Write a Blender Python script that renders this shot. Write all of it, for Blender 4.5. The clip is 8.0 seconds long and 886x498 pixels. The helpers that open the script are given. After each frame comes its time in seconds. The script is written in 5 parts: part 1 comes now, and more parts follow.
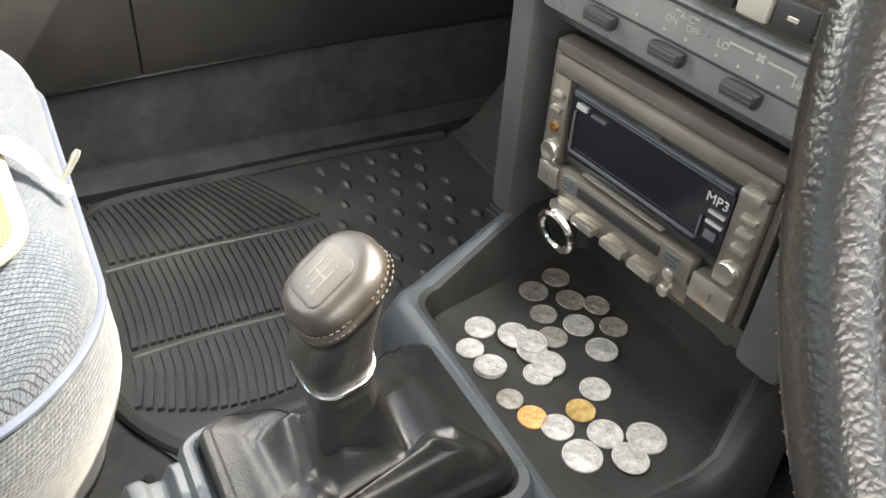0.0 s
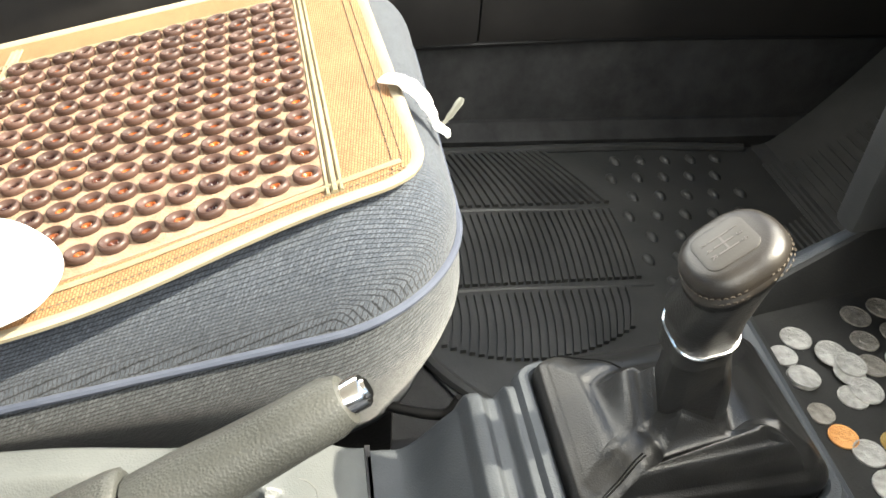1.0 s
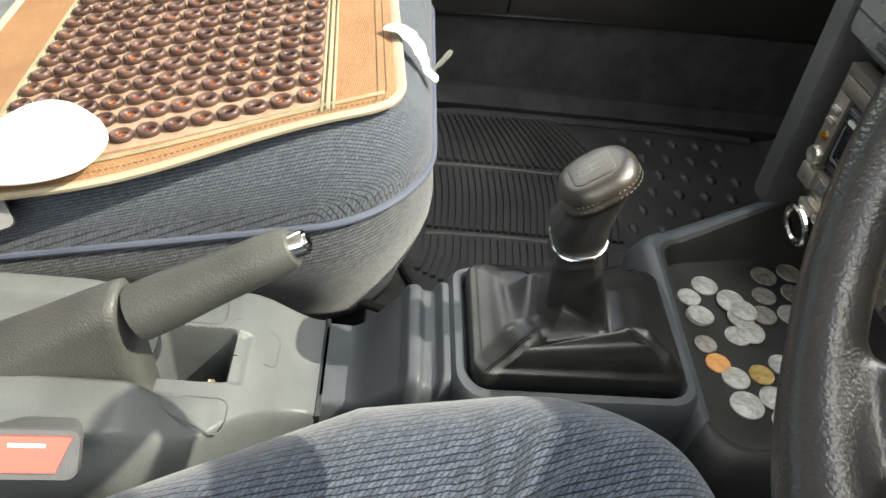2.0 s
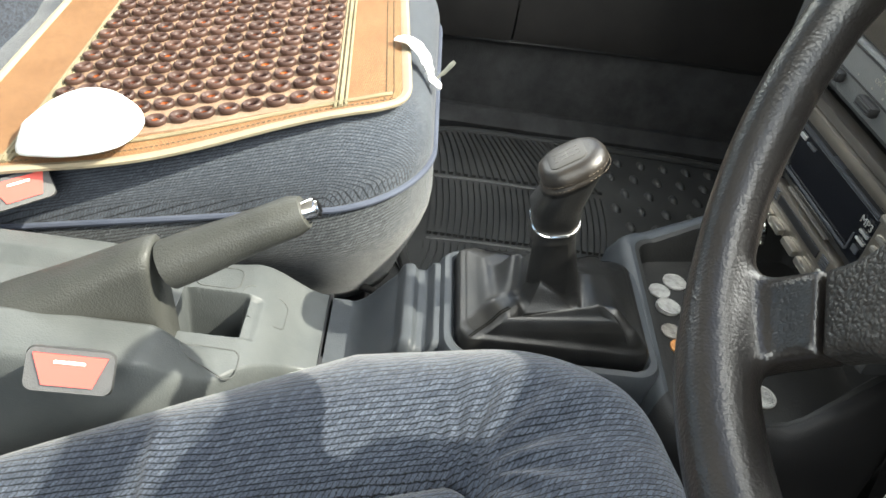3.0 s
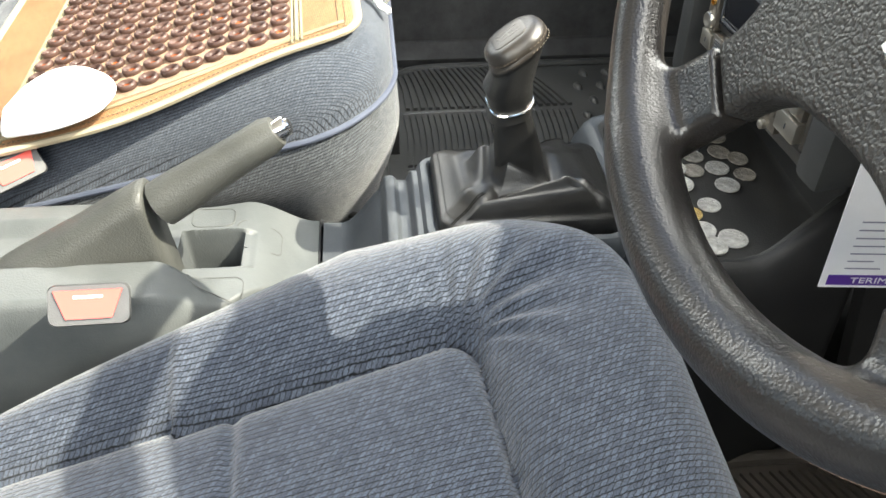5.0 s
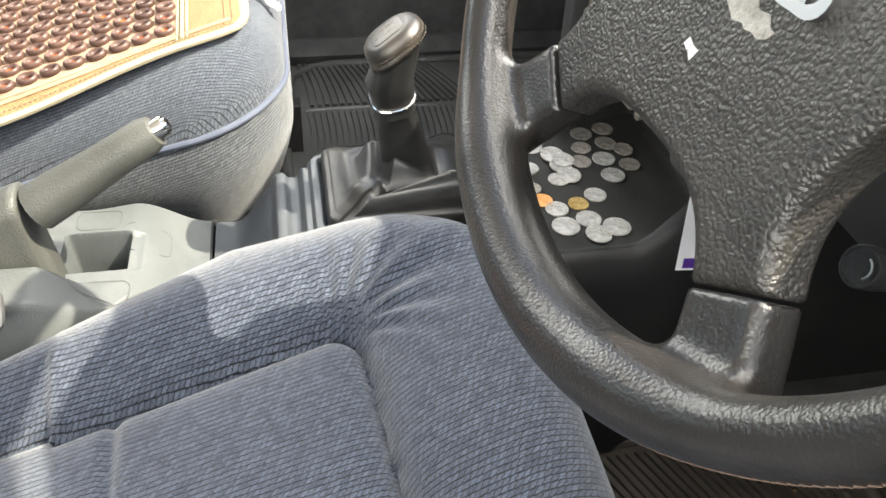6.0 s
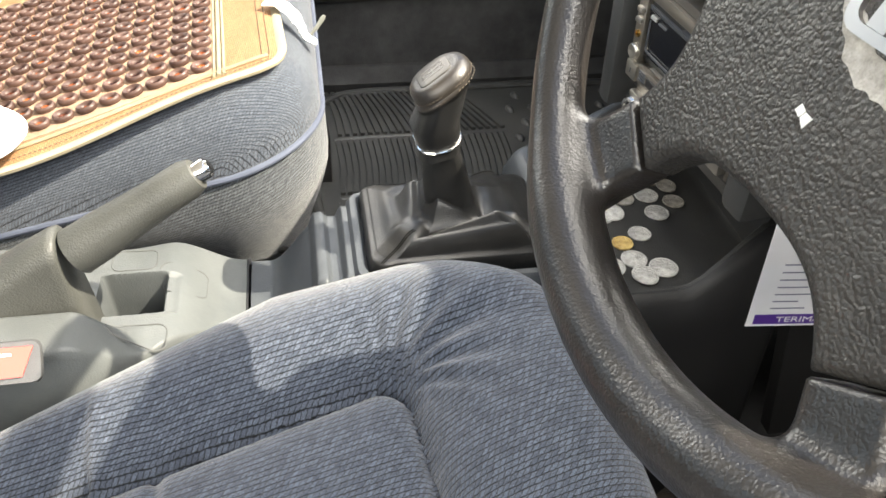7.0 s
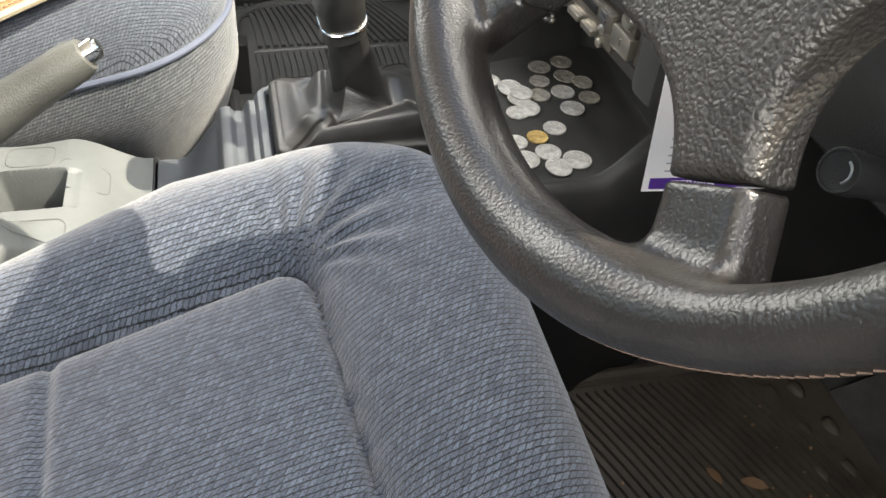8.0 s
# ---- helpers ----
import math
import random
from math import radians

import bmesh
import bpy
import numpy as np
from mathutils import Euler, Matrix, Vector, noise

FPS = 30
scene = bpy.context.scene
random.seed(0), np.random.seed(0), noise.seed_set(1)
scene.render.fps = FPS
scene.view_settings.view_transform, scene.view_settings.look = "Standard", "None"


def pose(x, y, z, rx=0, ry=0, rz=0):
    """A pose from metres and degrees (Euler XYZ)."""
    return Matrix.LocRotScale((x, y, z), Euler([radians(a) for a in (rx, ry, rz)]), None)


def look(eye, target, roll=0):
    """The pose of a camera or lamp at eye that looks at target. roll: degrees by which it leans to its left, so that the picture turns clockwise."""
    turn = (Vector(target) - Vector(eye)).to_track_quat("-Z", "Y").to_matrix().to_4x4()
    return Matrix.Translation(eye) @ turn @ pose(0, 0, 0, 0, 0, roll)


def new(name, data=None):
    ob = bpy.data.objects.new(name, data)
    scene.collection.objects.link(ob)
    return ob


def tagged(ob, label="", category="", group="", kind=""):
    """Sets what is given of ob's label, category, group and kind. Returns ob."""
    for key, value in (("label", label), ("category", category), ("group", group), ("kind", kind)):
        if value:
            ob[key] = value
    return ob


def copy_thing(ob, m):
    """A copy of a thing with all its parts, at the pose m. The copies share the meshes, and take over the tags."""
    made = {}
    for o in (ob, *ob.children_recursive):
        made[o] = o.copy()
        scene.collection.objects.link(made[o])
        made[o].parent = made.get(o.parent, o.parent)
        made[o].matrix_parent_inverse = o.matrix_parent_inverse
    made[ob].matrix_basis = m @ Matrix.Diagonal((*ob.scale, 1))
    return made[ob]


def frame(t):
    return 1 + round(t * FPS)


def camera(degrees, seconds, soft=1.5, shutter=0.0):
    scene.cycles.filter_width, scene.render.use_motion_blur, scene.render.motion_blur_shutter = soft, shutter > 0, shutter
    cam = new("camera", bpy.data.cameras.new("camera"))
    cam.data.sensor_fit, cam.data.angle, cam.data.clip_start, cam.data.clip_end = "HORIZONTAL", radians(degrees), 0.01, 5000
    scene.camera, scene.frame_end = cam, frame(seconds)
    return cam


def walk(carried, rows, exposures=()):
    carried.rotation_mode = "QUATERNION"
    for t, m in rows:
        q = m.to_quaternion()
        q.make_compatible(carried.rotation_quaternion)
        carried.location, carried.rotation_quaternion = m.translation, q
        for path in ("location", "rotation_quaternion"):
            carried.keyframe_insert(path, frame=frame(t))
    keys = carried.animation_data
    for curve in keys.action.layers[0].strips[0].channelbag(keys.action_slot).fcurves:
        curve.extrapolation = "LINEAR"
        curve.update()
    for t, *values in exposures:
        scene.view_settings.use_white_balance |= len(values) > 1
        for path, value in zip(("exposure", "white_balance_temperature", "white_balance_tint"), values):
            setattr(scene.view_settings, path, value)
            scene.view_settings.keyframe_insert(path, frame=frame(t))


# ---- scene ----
cam = camera(56.9, 8.0, soft=1.6)
PATH = [
    (0, (0.292, 0.365, 0.749), (-1.085, 1.185, -0.447), 4.2),
    (0.5, (0.304, 0.315, 0.737), (-1.161, 0.9, -0.493), 4.1),
    (1, (0.308, 0.265, 0.753), (-1.231, 0.574, -0.486), 4.6),
    (1.5, (0.362, 0.3, 0.788), (-1.163, 0.516, -0.487), 6.7),
    (1.7, (0.399, 0.322, 0.795), (-1.112, 0.531, -0.498), 7.8),
    (2.8, (0.535, 0.332, 0.821), (-1.02, 0.463, -0.43), 11.6),
    (3, (0.543, 0.335, 0.821), (-1.027, 0.495, -0.408), 11.0),
    (3.5, (0.573, 0.362, 0.821), (-0.986, 0.58, -0.413), 7.8),
    (4, (0.609, 0.36, 0.805), (-0.925, 0.544, -0.466), 4.6),
    (4.2, (0.616, 0.349, 0.801), (-0.93, 0.488, -0.461), 3.0),
    (5.3, (0.624, 0.366, 0.805), (-0.881, 0.555, -0.499), 0.4),
    (5.5, (0.631, 0.382, 0.799), (-0.859, 0.638, -0.511), 1.8),
    (6, (0.632, 0.389, 0.811), (-0.854, 0.719, -0.486), 3.5),
    (6.5, (0.609, 0.375, 0.821), (-0.903, 0.696, -0.447), 3.3),
    (7, (0.598, 0.367, 0.813), (-0.923, 0.668, -0.45), 2.8),
    (7.5, (0.612, 0.377, 0.802), (-0.868, 0.721, -0.498), 3.9),
    (8, (0.625, 0.392, 0.777), (-0.77, 0.817, -0.592), 5.7),
]
walk(cam, [(t, look(eye, target, roll)) for t, eye, target, roll in PATH],
     exposures=[(0, 2.34, 7400, 8), (0.5, 2.1, 7200, 4), (1.0, 1.80, 7400, 5), (1.7, 1.25, 7300, 5), (3.0, 1.4, 6900, 3), (4.0, 1.76, 6900, 3), (5.5, 1.84, 7200, 6), (6.0, 1.93, 7300, 7), (7.0, 1.83, 7400, 8), (8.0, 1.85, 7400, 8)])

# ---- world, sun, exposure ----
SUN_TO = Vector((0.252, 0.795, 1.0)).normalized()
world = bpy.data.worlds.new("sky")
scene.world = world
world.use_nodes = True
wn = world.node_tree
sky = wn.nodes.new("ShaderNodeTexSky")
sky.sky_type, sky.sun_disc = "NISHITA", False
sky.sun_elevation = math.asin(SUN_TO.z)
sky.sun_rotation = math.atan2(SUN_TO.x, SUN_TO.y)
wn.links.new(sky.outputs[0], wn.nodes["Background"].inputs[0])
wn.nodes["Background"].inputs[1].default_value = 0.15
sun_data = bpy.data.lights.new("sun", "SUN")
sun_data.energy, sun_data.angle, sun_data.color = 4.8, radians(0.6), (1.0, 0.96, 0.88)
sun = new("sun", sun_data)
sun.matrix_world = look(SUN_TO * 5, (0, 0, 0))

# Sky light through the windscreen and the side windows.
for name_, eye_, to_, w_, h_, power in (("windscreen_light", (0.15, 0.78, 1.02), (0.10, 0.25, 0.35), 1.3, 0.55, 8.4), ("driver_window_light", (1.08, -0.05, 0.98), (0.1, 0.25, 0.3), 1.0, 0.36, 4.6), ("passenger_window_light", (-0.82, -0.05, 0.98), (0.0, 0.2, 0.3), 1.0, 0.36, 3.0)):
    ld = bpy.data.lights.new(name_, "AREA")
    ld.shape, ld.size, ld.size_y, ld.energy, ld.color = "RECTANGLE", w_, h_, power, (1.0, 0.99, 0.97)
    new(name_, ld).matrix_world = look(eye_, to_)

# ---- materials ----
def mat(name, color, rough=0.6, metal=0.0, spec=0.5):
    m = bpy.data.materials.new(name)
    m.use_nodes = True
    b = m.node_tree.nodes["Principled BSDF"]
    b.inputs["Base Color"].default_value = (*color, 1)
    b.inputs["Roughness"].default_value = rough
    b.inputs["Metallic"].default_value = metal
    b.inputs["Specular IOR Level"].default_value = spec
    return m


def node(m, kind, **values):
    n = m.node_tree.nodes.new(kind)
    for k, v in values.items():
        n.inputs[k.replace("_", " ")].default_value = v
    return n


def coords(m, scale=1.0, turn=(0, 0, 0)):
    tc = m.node_tree.nodes.new("ShaderNodeTexCoord")
    mp = m.node_tree.nodes.new("ShaderNodeMapping")
    mp.inputs["Scale"].default_value = (scale, scale, scale) if not isinstance(scale, tuple) else scale
    mp.inputs["Rotation"].default_value = [radians(a) for a in turn]
    m.node_tree.links.new(tc.outputs["Object"], mp.inputs[0])
    return mp.outputs[0]


def link(m, a, b):
    m.node_tree.links.new(a, b)


def ramp(m, fac, stops):
    r = m.node_tree.nodes.new("ShaderNodeValToRGB")
    e = r.color_ramp.elements
    while len(e) < len(stops):
        e.new(0.5)
    for el, (p, c) in zip(e, stops):
        el.position, el.color = p, (*c, 1)
    link(m, fac, r.inputs[0])
    return r.outputs[0]


def bump(m, height, strength, distance, after=None):
    n = m.node_tree.nodes.new("ShaderNodeBump")
    n.inputs["Strength"].default_value, n.inputs["Distance"].default_value = strength, distance
    link(m, height, n.inputs["Height"])
    if after is not None:
        link(m, after, n.inputs["Normal"])
    link(m, n.outputs[0], m.node_tree.nodes["Principled BSDF"].inputs["Normal"])
    return n.outputs[0]


def grained(name, c0, c1, rough, grain=900.0, depth=0.0004, blotch=14.0, spec=0.4, strength=0.5, kind="voronoi"):
    """Moulded plastic or leather: pebble grain in relief, blotches of dust and wear in colour and gloss."""
    m = mat(name, c0, rough, 0, spec)
    b = m.node_tree.nodes["Principled BSDF"]
    co = coords(m)
    big = node(m, "ShaderNodeTexNoise", Scale=blotch, Detail=6.0, Roughness=0.65)
    link(m, co, big.inputs["Vector"])
    link(m, ramp(m, big.outputs["Fac"], [(0.3, c0), (0.72, c1)]), b.inputs["Base Color"])
    rr = m.node_tree.nodes.new("ShaderNodeMapRange")
    rr.inputs["To Min"].default_value, rr.inputs["To Max"].default_value = rough - 0.1, rough + 0.12
    link(m, big.outputs["Fac"], rr.inputs["Value"])
    link(m, rr.outputs[0], b.inputs["Roughness"])
    if kind == "voronoi":
        g = node(m, "ShaderNodeTexVoronoi", Scale=grain)
        g.feature = "SMOOTH_F1"
        g.inputs["Smoothness"].default_value = 0.6
        link(m, co, g.inputs["Vector"])
        bump(m, g.outputs["Distance"], strength, depth).node.invert = True
    else:
        g = node(m, "ShaderNodeTexNoise", Scale=grain, Detail=3.0)
        link(m, co, g.inputs["Vector"])
        bump(m, g.outputs["Fac"], strength, depth)
    return m


def woven(name, dark, light, fleck, row=0.0040, dash=0.0029, fade=0.3):
    """Twill seat cloth laid along the cover: rows of short slanted yarns with dark lines between, slow fading and rubbing."""
    m = mat(name, dark, 0.92, 0, 0.15)
    b = m.node_tree.nodes["Principled BSDF"]
    b.inputs["Sheen Weight"].default_value, b.inputs["Sheen Roughness"].default_value = 0.25, 0.5
    co = coords(m)
    tc = m.node_tree.nodes.new("ShaderNodeTexCoord")
    wob = node(m, "ShaderNodeTexNoise", Scale=420.0, Detail=3.0)
    link(m, co, wob.inputs["Vector"])
    sub = m.node_tree.nodes.new("ShaderNodeVectorMath")
    sub.operation = "MULTIPLY_ADD"
    sub.inputs[1].default_value = (0.0018, 0.0018, 0.0018)
    link(m, wob.outputs["Color"], sub.inputs[0])
    link(m, tc.outputs["UV"], sub.inputs[2])
    xyz = m.node_tree.nodes.new("ShaderNodeCombineXYZ")
    for k, d in enumerate(((0.85, 1, 0), (1, 0.10, 0))):
        dot = m.node_tree.nodes.new("ShaderNodeVectorMath")
        dot.operation = "DOT_PRODUCT"
        dot.inputs[1].default_value = d
        link(m, sub.outputs[0], dot.inputs[0])
        link(m, dot.outputs["Value"], xyz.inputs[k])
    brick = node(m, "ShaderNodeTexBrick", Scale=1.0, Mortar_Size=row * 0.15, Mortar_Smooth=0.9, Brick_Width=dash, Row_Height=row)
    brick.offset = 0.5
    brick.inputs["Color1"].default_value, brick.inputs["Color2"].default_value, brick.inputs["Mortar"].default_value = (*light, 1), (*fleck, 1), (*[0.5 * d_ + 0.12 * l_ for d_, l_ in zip(dark, light)], 1)
    link(m, xyz.outputs[0], brick.inputs["Vector"])
    lines = node(m, "ShaderNodeTexBrick", Scale=1.0, Mortar_Size=row * 0.17, Mortar_Smooth=0.9, Brick_Width=9.0, Row_Height=row)
    lines.inputs["Color1"].default_value = lines.inputs["Color2"].default_value = (1, 1, 1, 1)
    lines.inputs["Mortar"].default_value = (*[d_ / l_ for d_, l_ in zip(dark, light)], 1)
    link(m, xyz.outputs[0], lines.inputs["Vector"])
    fine = node(m, "ShaderNodeTexNoise", Scale=1300.0, Detail=4.0, Roughness=0.75)
    link(m, co, fine.inputs["Vector"])
    fuzz = ramp(m, fine.outputs["Fac"], [(0.32, (0.12, 0.12, 0.12)), (0.68, (0.88, 0.88, 0.88))])
    net_ = m.node_tree.nodes.new("ShaderNodeMix")
    net_.data_type, net_.blend_type = "RGBA", "MULTIPLY"
    net_.inputs[0].default_value = 1.0
    link(m, brick.outputs["Color"], net_.inputs[6])
    link(m, lines.outputs["Color"], net_.inputs[7])
    speck = m.node_tree.nodes.new("ShaderNodeMix")
    speck.data_type, speck.blend_type = "RGBA", "OVERLAY"
    speck.inputs[0].default_value = 0.95
    link(m, net_.outputs[2], speck.inputs[6])
    link(m, fuzz, speck.inputs[7])
    slow = node(m, "ShaderNodeTexNoise", Scale=11.0, Detail=6.0, Roughness=0.6)
    link(m, co, slow.inputs["Vector"])
    mix = m.node_tree.nodes.new("ShaderNodeMix")
    mix.data_type, mix.blend_type = "RGBA", "MULTIPLY"
    mix.inputs[0].default_value = fade
    link(m, speck.outputs[2], mix.inputs[6])
    link(m, ramp(m, slow.outputs["Fac"], [(0.3, (0.5, 0.52, 0.56)), (0.7, (1, 1, 1))]), mix.inputs[7])
    link(m, mix.outputs[2], b.inputs["Base Color"])
    inv = m.node_tree.nodes.new("ShaderNodeMath")
    inv.operation = "MULTIPLY_ADD"
    inv.inputs[1].default_value, inv.inputs[2].default_value = -1.0, 1.0
    link(m, brick.outputs["Fac"], inv.inputs[0])
    bump(m, inv.outputs[0], 0.5, 0.0006)
    return m


def creased(name, c0, c1, rough, cell, depth, spec, polish):
    """Moulded or worn leather: puffed cells parted by fine creases, stretched at random, with rubbed, glossier patches."""
    m = mat(name, c0, rough, 0, spec)
    b = m.node_tree.nodes["Principled BSDF"]
    co = coords(m)
    warp_ = node(m, "ShaderNodeTexNoise", Scale=cell * 0.45, Detail=3.0)
    link(m, co, warp_.inputs["Vector"])
    add = m.node_tree.nodes.new("ShaderNodeVectorMath")
    add.operation = "MULTIPLY_ADD"
    add.inputs[1].default_value = (1.7 / cell,) * 3
    link(m, warp_.outputs["Color"], add.inputs[0])
    link(m, co, add.inputs[2])
    big = node(m, "ShaderNodeTexNoise", Scale=26.0, Detail=6.0, Roughness=0.65)
    link(m, co, big.inputs["Vector"])
    link(m, ramp(m, big.outputs["Fac"], [(0.3, c0), (0.72, c1)]), b.inputs["Base Color"])
    rr = m.node_tree.nodes.new("ShaderNodeMapRange")
    rr.inputs["To Min"].default_value, rr.inputs["To Max"].default_value = rough + polish, rough - polish
    link(m, big.outputs["Fac"], rr.inputs["Value"])
    link(m, rr.outputs[0], b.inputs["Roughness"])
    cells = node(m, "ShaderNodeTexVoronoi", Scale=cell)
    cells.feature = "SMOOTH_F1"
    cells.inputs["Smoothness"].default_value = 0.35
    link(m, add.outputs[0], cells.inputs["Vector"])
    n1 = bump(m, cells.outputs["Distance"], 0.75, depth)
    n1.node.invert = True
    fine = node(m, "ShaderNodeTexNoise", Scale=cell * 4.5, Detail=2.0)
    link(m, co, fine.inputs["Vector"])
    bump(m, fine.outputs["Fac"], 0.3, depth * 0.35, n1)
    return m


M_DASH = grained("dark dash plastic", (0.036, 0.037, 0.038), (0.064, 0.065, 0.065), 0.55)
# Near-black for trim, and for panels whose shade is in the colour.
M_POST = grained("black and shade-dark grained plastic", (0.010, 0.010, 0.011), (0.018, 0.018, 0.018), 0.55, spec=0.3)
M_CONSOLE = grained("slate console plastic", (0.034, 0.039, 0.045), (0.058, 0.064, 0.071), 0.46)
M_TRAY = grained("black tray rubber", (0.012, 0.012, 0.012), (0.026, 0.026, 0.025), 0.58, grain=500, blotch=22)
M_GREY = grained("grey console plastic", (0.062, 0.068, 0.069), (0.094, 0.100, 0.100), 0.46, grain=700)
M_LEVER = grained("grey vinyl grip", (0.042, 0.043, 0.039), (0.062, 0.063, 0.057), 0.5, grain=650, depth=0.0007)
M_CARPET = grained("dark carpet", (0.038, 0.038, 0.039), (0.076, 0.076, 0.077), 0.95, grain=420, depth=0.002, kind="noise", spec=0.1)
M_DOOR = grained("door vinyl", (0.017, 0.0155, 0.015), (0.029, 0.0265, 0.025), 0.6)
M_RUBBER = grained("black mat rubber", (0.036, 0.037, 0.037), (0.070, 0.070, 0.068), 0.40, grain=260, depth=0.0004, blotch=9)
M_CLOTH = woven("blue seat cloth", (0.0050, 0.0068, 0.0116), (0.038, 0.0465, 0.065), (0.066, 0.078, 0.102), 0.0042, 0.0040)
M_CLOTH_P = woven("faded blue seat cloth", (0.022, 0.027, 0.035), (0.053, 0.063, 0.080), (0.078, 0.088, 0.106), 0.0036, 0.0034)
M_CLOTH_SIDE = woven("grey seat side cloth", (0.010, 0.012, 0.015), (0.056, 0.063, 0.072), (0.098, 0.106, 0.114), 0.0038, 0.0034)
M_PIPING = grained("blue piping", (0.050, 0.060, 0.088), (0.075, 0.086, 0.118), 0.8, grain=1500)
M_BOOT = grained("black boot leather", (0.0080, 0.0080, 0.0080), (0.0200, 0.0198, 0.0194), 0.34, grain=1000, depth=0.00032, blotch=30, spec=0.55)
M_KNOB = grained("worn knob leather", (0.012, 0.010, 0.009), (0.030, 0.025, 0.020), 0.36, grain=1600, depth=0.0002, blotch=40, spec=0.6)
M_WHEEL = creased("wheel pad leather", (0.018, 0.0166, 0.0155), (0.036, 0.0332, 0.0304), 0.37, 520.0, 0.0009, 0.5, 0.06)
M_RIM_LEATHER = creased("polished rim leather", (0.009, 0.0082, 0.0078), (0.021, 0.0182, 0.0165), 0.31, 640.0, 0.00023, 0.62, 0.08)
M_CHROME = mat("chrome", (0.75, 0.73, 0.70), 0.16, 1.0)
M_STEEL = mat("dull steel", (0.42, 0.41, 0.39), 0.35, 1.0)
M_BLACK = mat("black plastic", (0.018, 0.018, 0.019), 0.45)
M_BLACKMETAL = grained("black painted metal", (0.010, 0.010, 0.011), (0.03, 0.028, 0.026), 0.4, grain=300)
M_WHITE = grained("white cloth", (0.80, 0.80, 0.79), (0.88, 0.88, 0.87), 0.9, grain=1200)
M_GLASS_DARK = mat("dark display", (0.012, 0.013, 0.016), 0.12)
M_GLASS = mat("window glass", (0.9, 0.92, 0.92), 0.02)
M_GLASS.node_tree.nodes["Principled BSDF"].inputs["Transmission Weight"].default_value = 1.0
M_ROOF = grained("pale roof lining", (0.62, 0.61, 0.58), (0.70, 0.69, 0.66), 0.95, grain=500)


# ---- mesh helpers ----
def part(name, bm, material, parent=None, label="", smooth=40):
    """Links a bmesh as one mesh object, under parent if one is given."""
    me = bpy.data.meshes.new(name)
    bmesh.ops.recalc_face_normals(bm, faces=bm.faces)
    for f in bm.faces:
        f.smooth = smooth > 0
    if smooth > 0:
        for e in bm.edges:
            if len(e.link_faces) == 2 and e.calc_face_angle(0) > radians(smooth):
                e.smooth = False
    bm.to_mesh(me)
    bm.free()
    if not isinstance(material, (list, tuple)):
        material = [material]
    for m in material:
        me.materials.append(m)
    ob = new(name, me)
    if parent is not None:
        ob.parent = parent
        ob.matrix_parent_inverse = parent.matrix_basis.inverted()
    if label:
        ob["label"] = label
    return ob


def thing(name, label, category, at=(0, 0, 0), group="", kind=""):
    ob = new(name)
    ob.matrix_basis = Matrix.Translation(at)
    ob.empty_display_size = 0.02
    return tagged(ob, label, category, group, kind)


def box(bm, lo, hi, bevel=0.0, m=None, segments=2):
    lo, hi = Vector(lo), Vector(hi)
    c, s = (lo + hi) / 2, hi - lo
    got = bmesh.ops.create_cube(bm, size=1, matrix=Matrix.Translation(c) @ Matrix.Diagonal((*s, 1)))
    vs = got["verts"]
    if bevel:
        es = list({e for v in vs for e in v.link_edges})
        out = bmesh.ops.bevel(bm, geom=es, offset=bevel, segments=segments, profile=0.6, affect="EDGES", clamp_overlap=True)
        vs = list({v for v in vs if v.is_valid} | set(out["verts"]))
    if m is not None:
        bmesh.ops.transform(bm, matrix=m, verts=vs)
    return vs


def loft(bm, loops, cap0=True, cap1=True, closed=True):
    """Skin between loops of equal length."""
    rings = [[bm.verts.new(p) for p in loop] for loop in loops]
    n = len(rings[0])
    for a, b in zip(rings, rings[1:]):
        for i in range(n if closed else n - 1):
            j = (i + 1) % n
            bm.faces.new((a[i], a[j], b[j], b[i]))
    if cap0:
        bm.faces.new(rings[0])
    if cap1:
        bm.faces.new(rings[-1])
    return rings


def rrect(hw, hd, r, n=6):
    """A rounded rectangle's outline, counterclockwise, round the origin."""
    pts = []
    for cx, cy, a0 in ((hw - r, hd - r, 0), (r - hw, hd - r, 90), (r - hw, r - hd, 180), (hw - r, r - hd, 270)):
        for i in range(n + 1):
            a = radians(a0 + 90 * i / n)
            pts.append((cx + r * math.cos(a), cy + r * math.sin(a)))
    return pts


def smooth_path(pts, steps=6):
    """Catmull-Rom through the points."""
    p = [Vector(q) for q in pts]
    p = [2 * p[0] - p[1]] + p + [2 * p[-1] - p[-2]]
    out = []
    for i in range(1, len(p) - 2):
        for k in range(steps):
            t = k / steps
            a, b, c, d = p[i - 1], p[i], p[i + 1], p[i + 2]
            out.append(0.5 * (2 * b + (c - a) * t + (2 * a - 5 * b + 4 * c - d) * t * t + (3 * b - a - 3 * c + d) * t ** 3))
    out.append(p[-2])
    return out


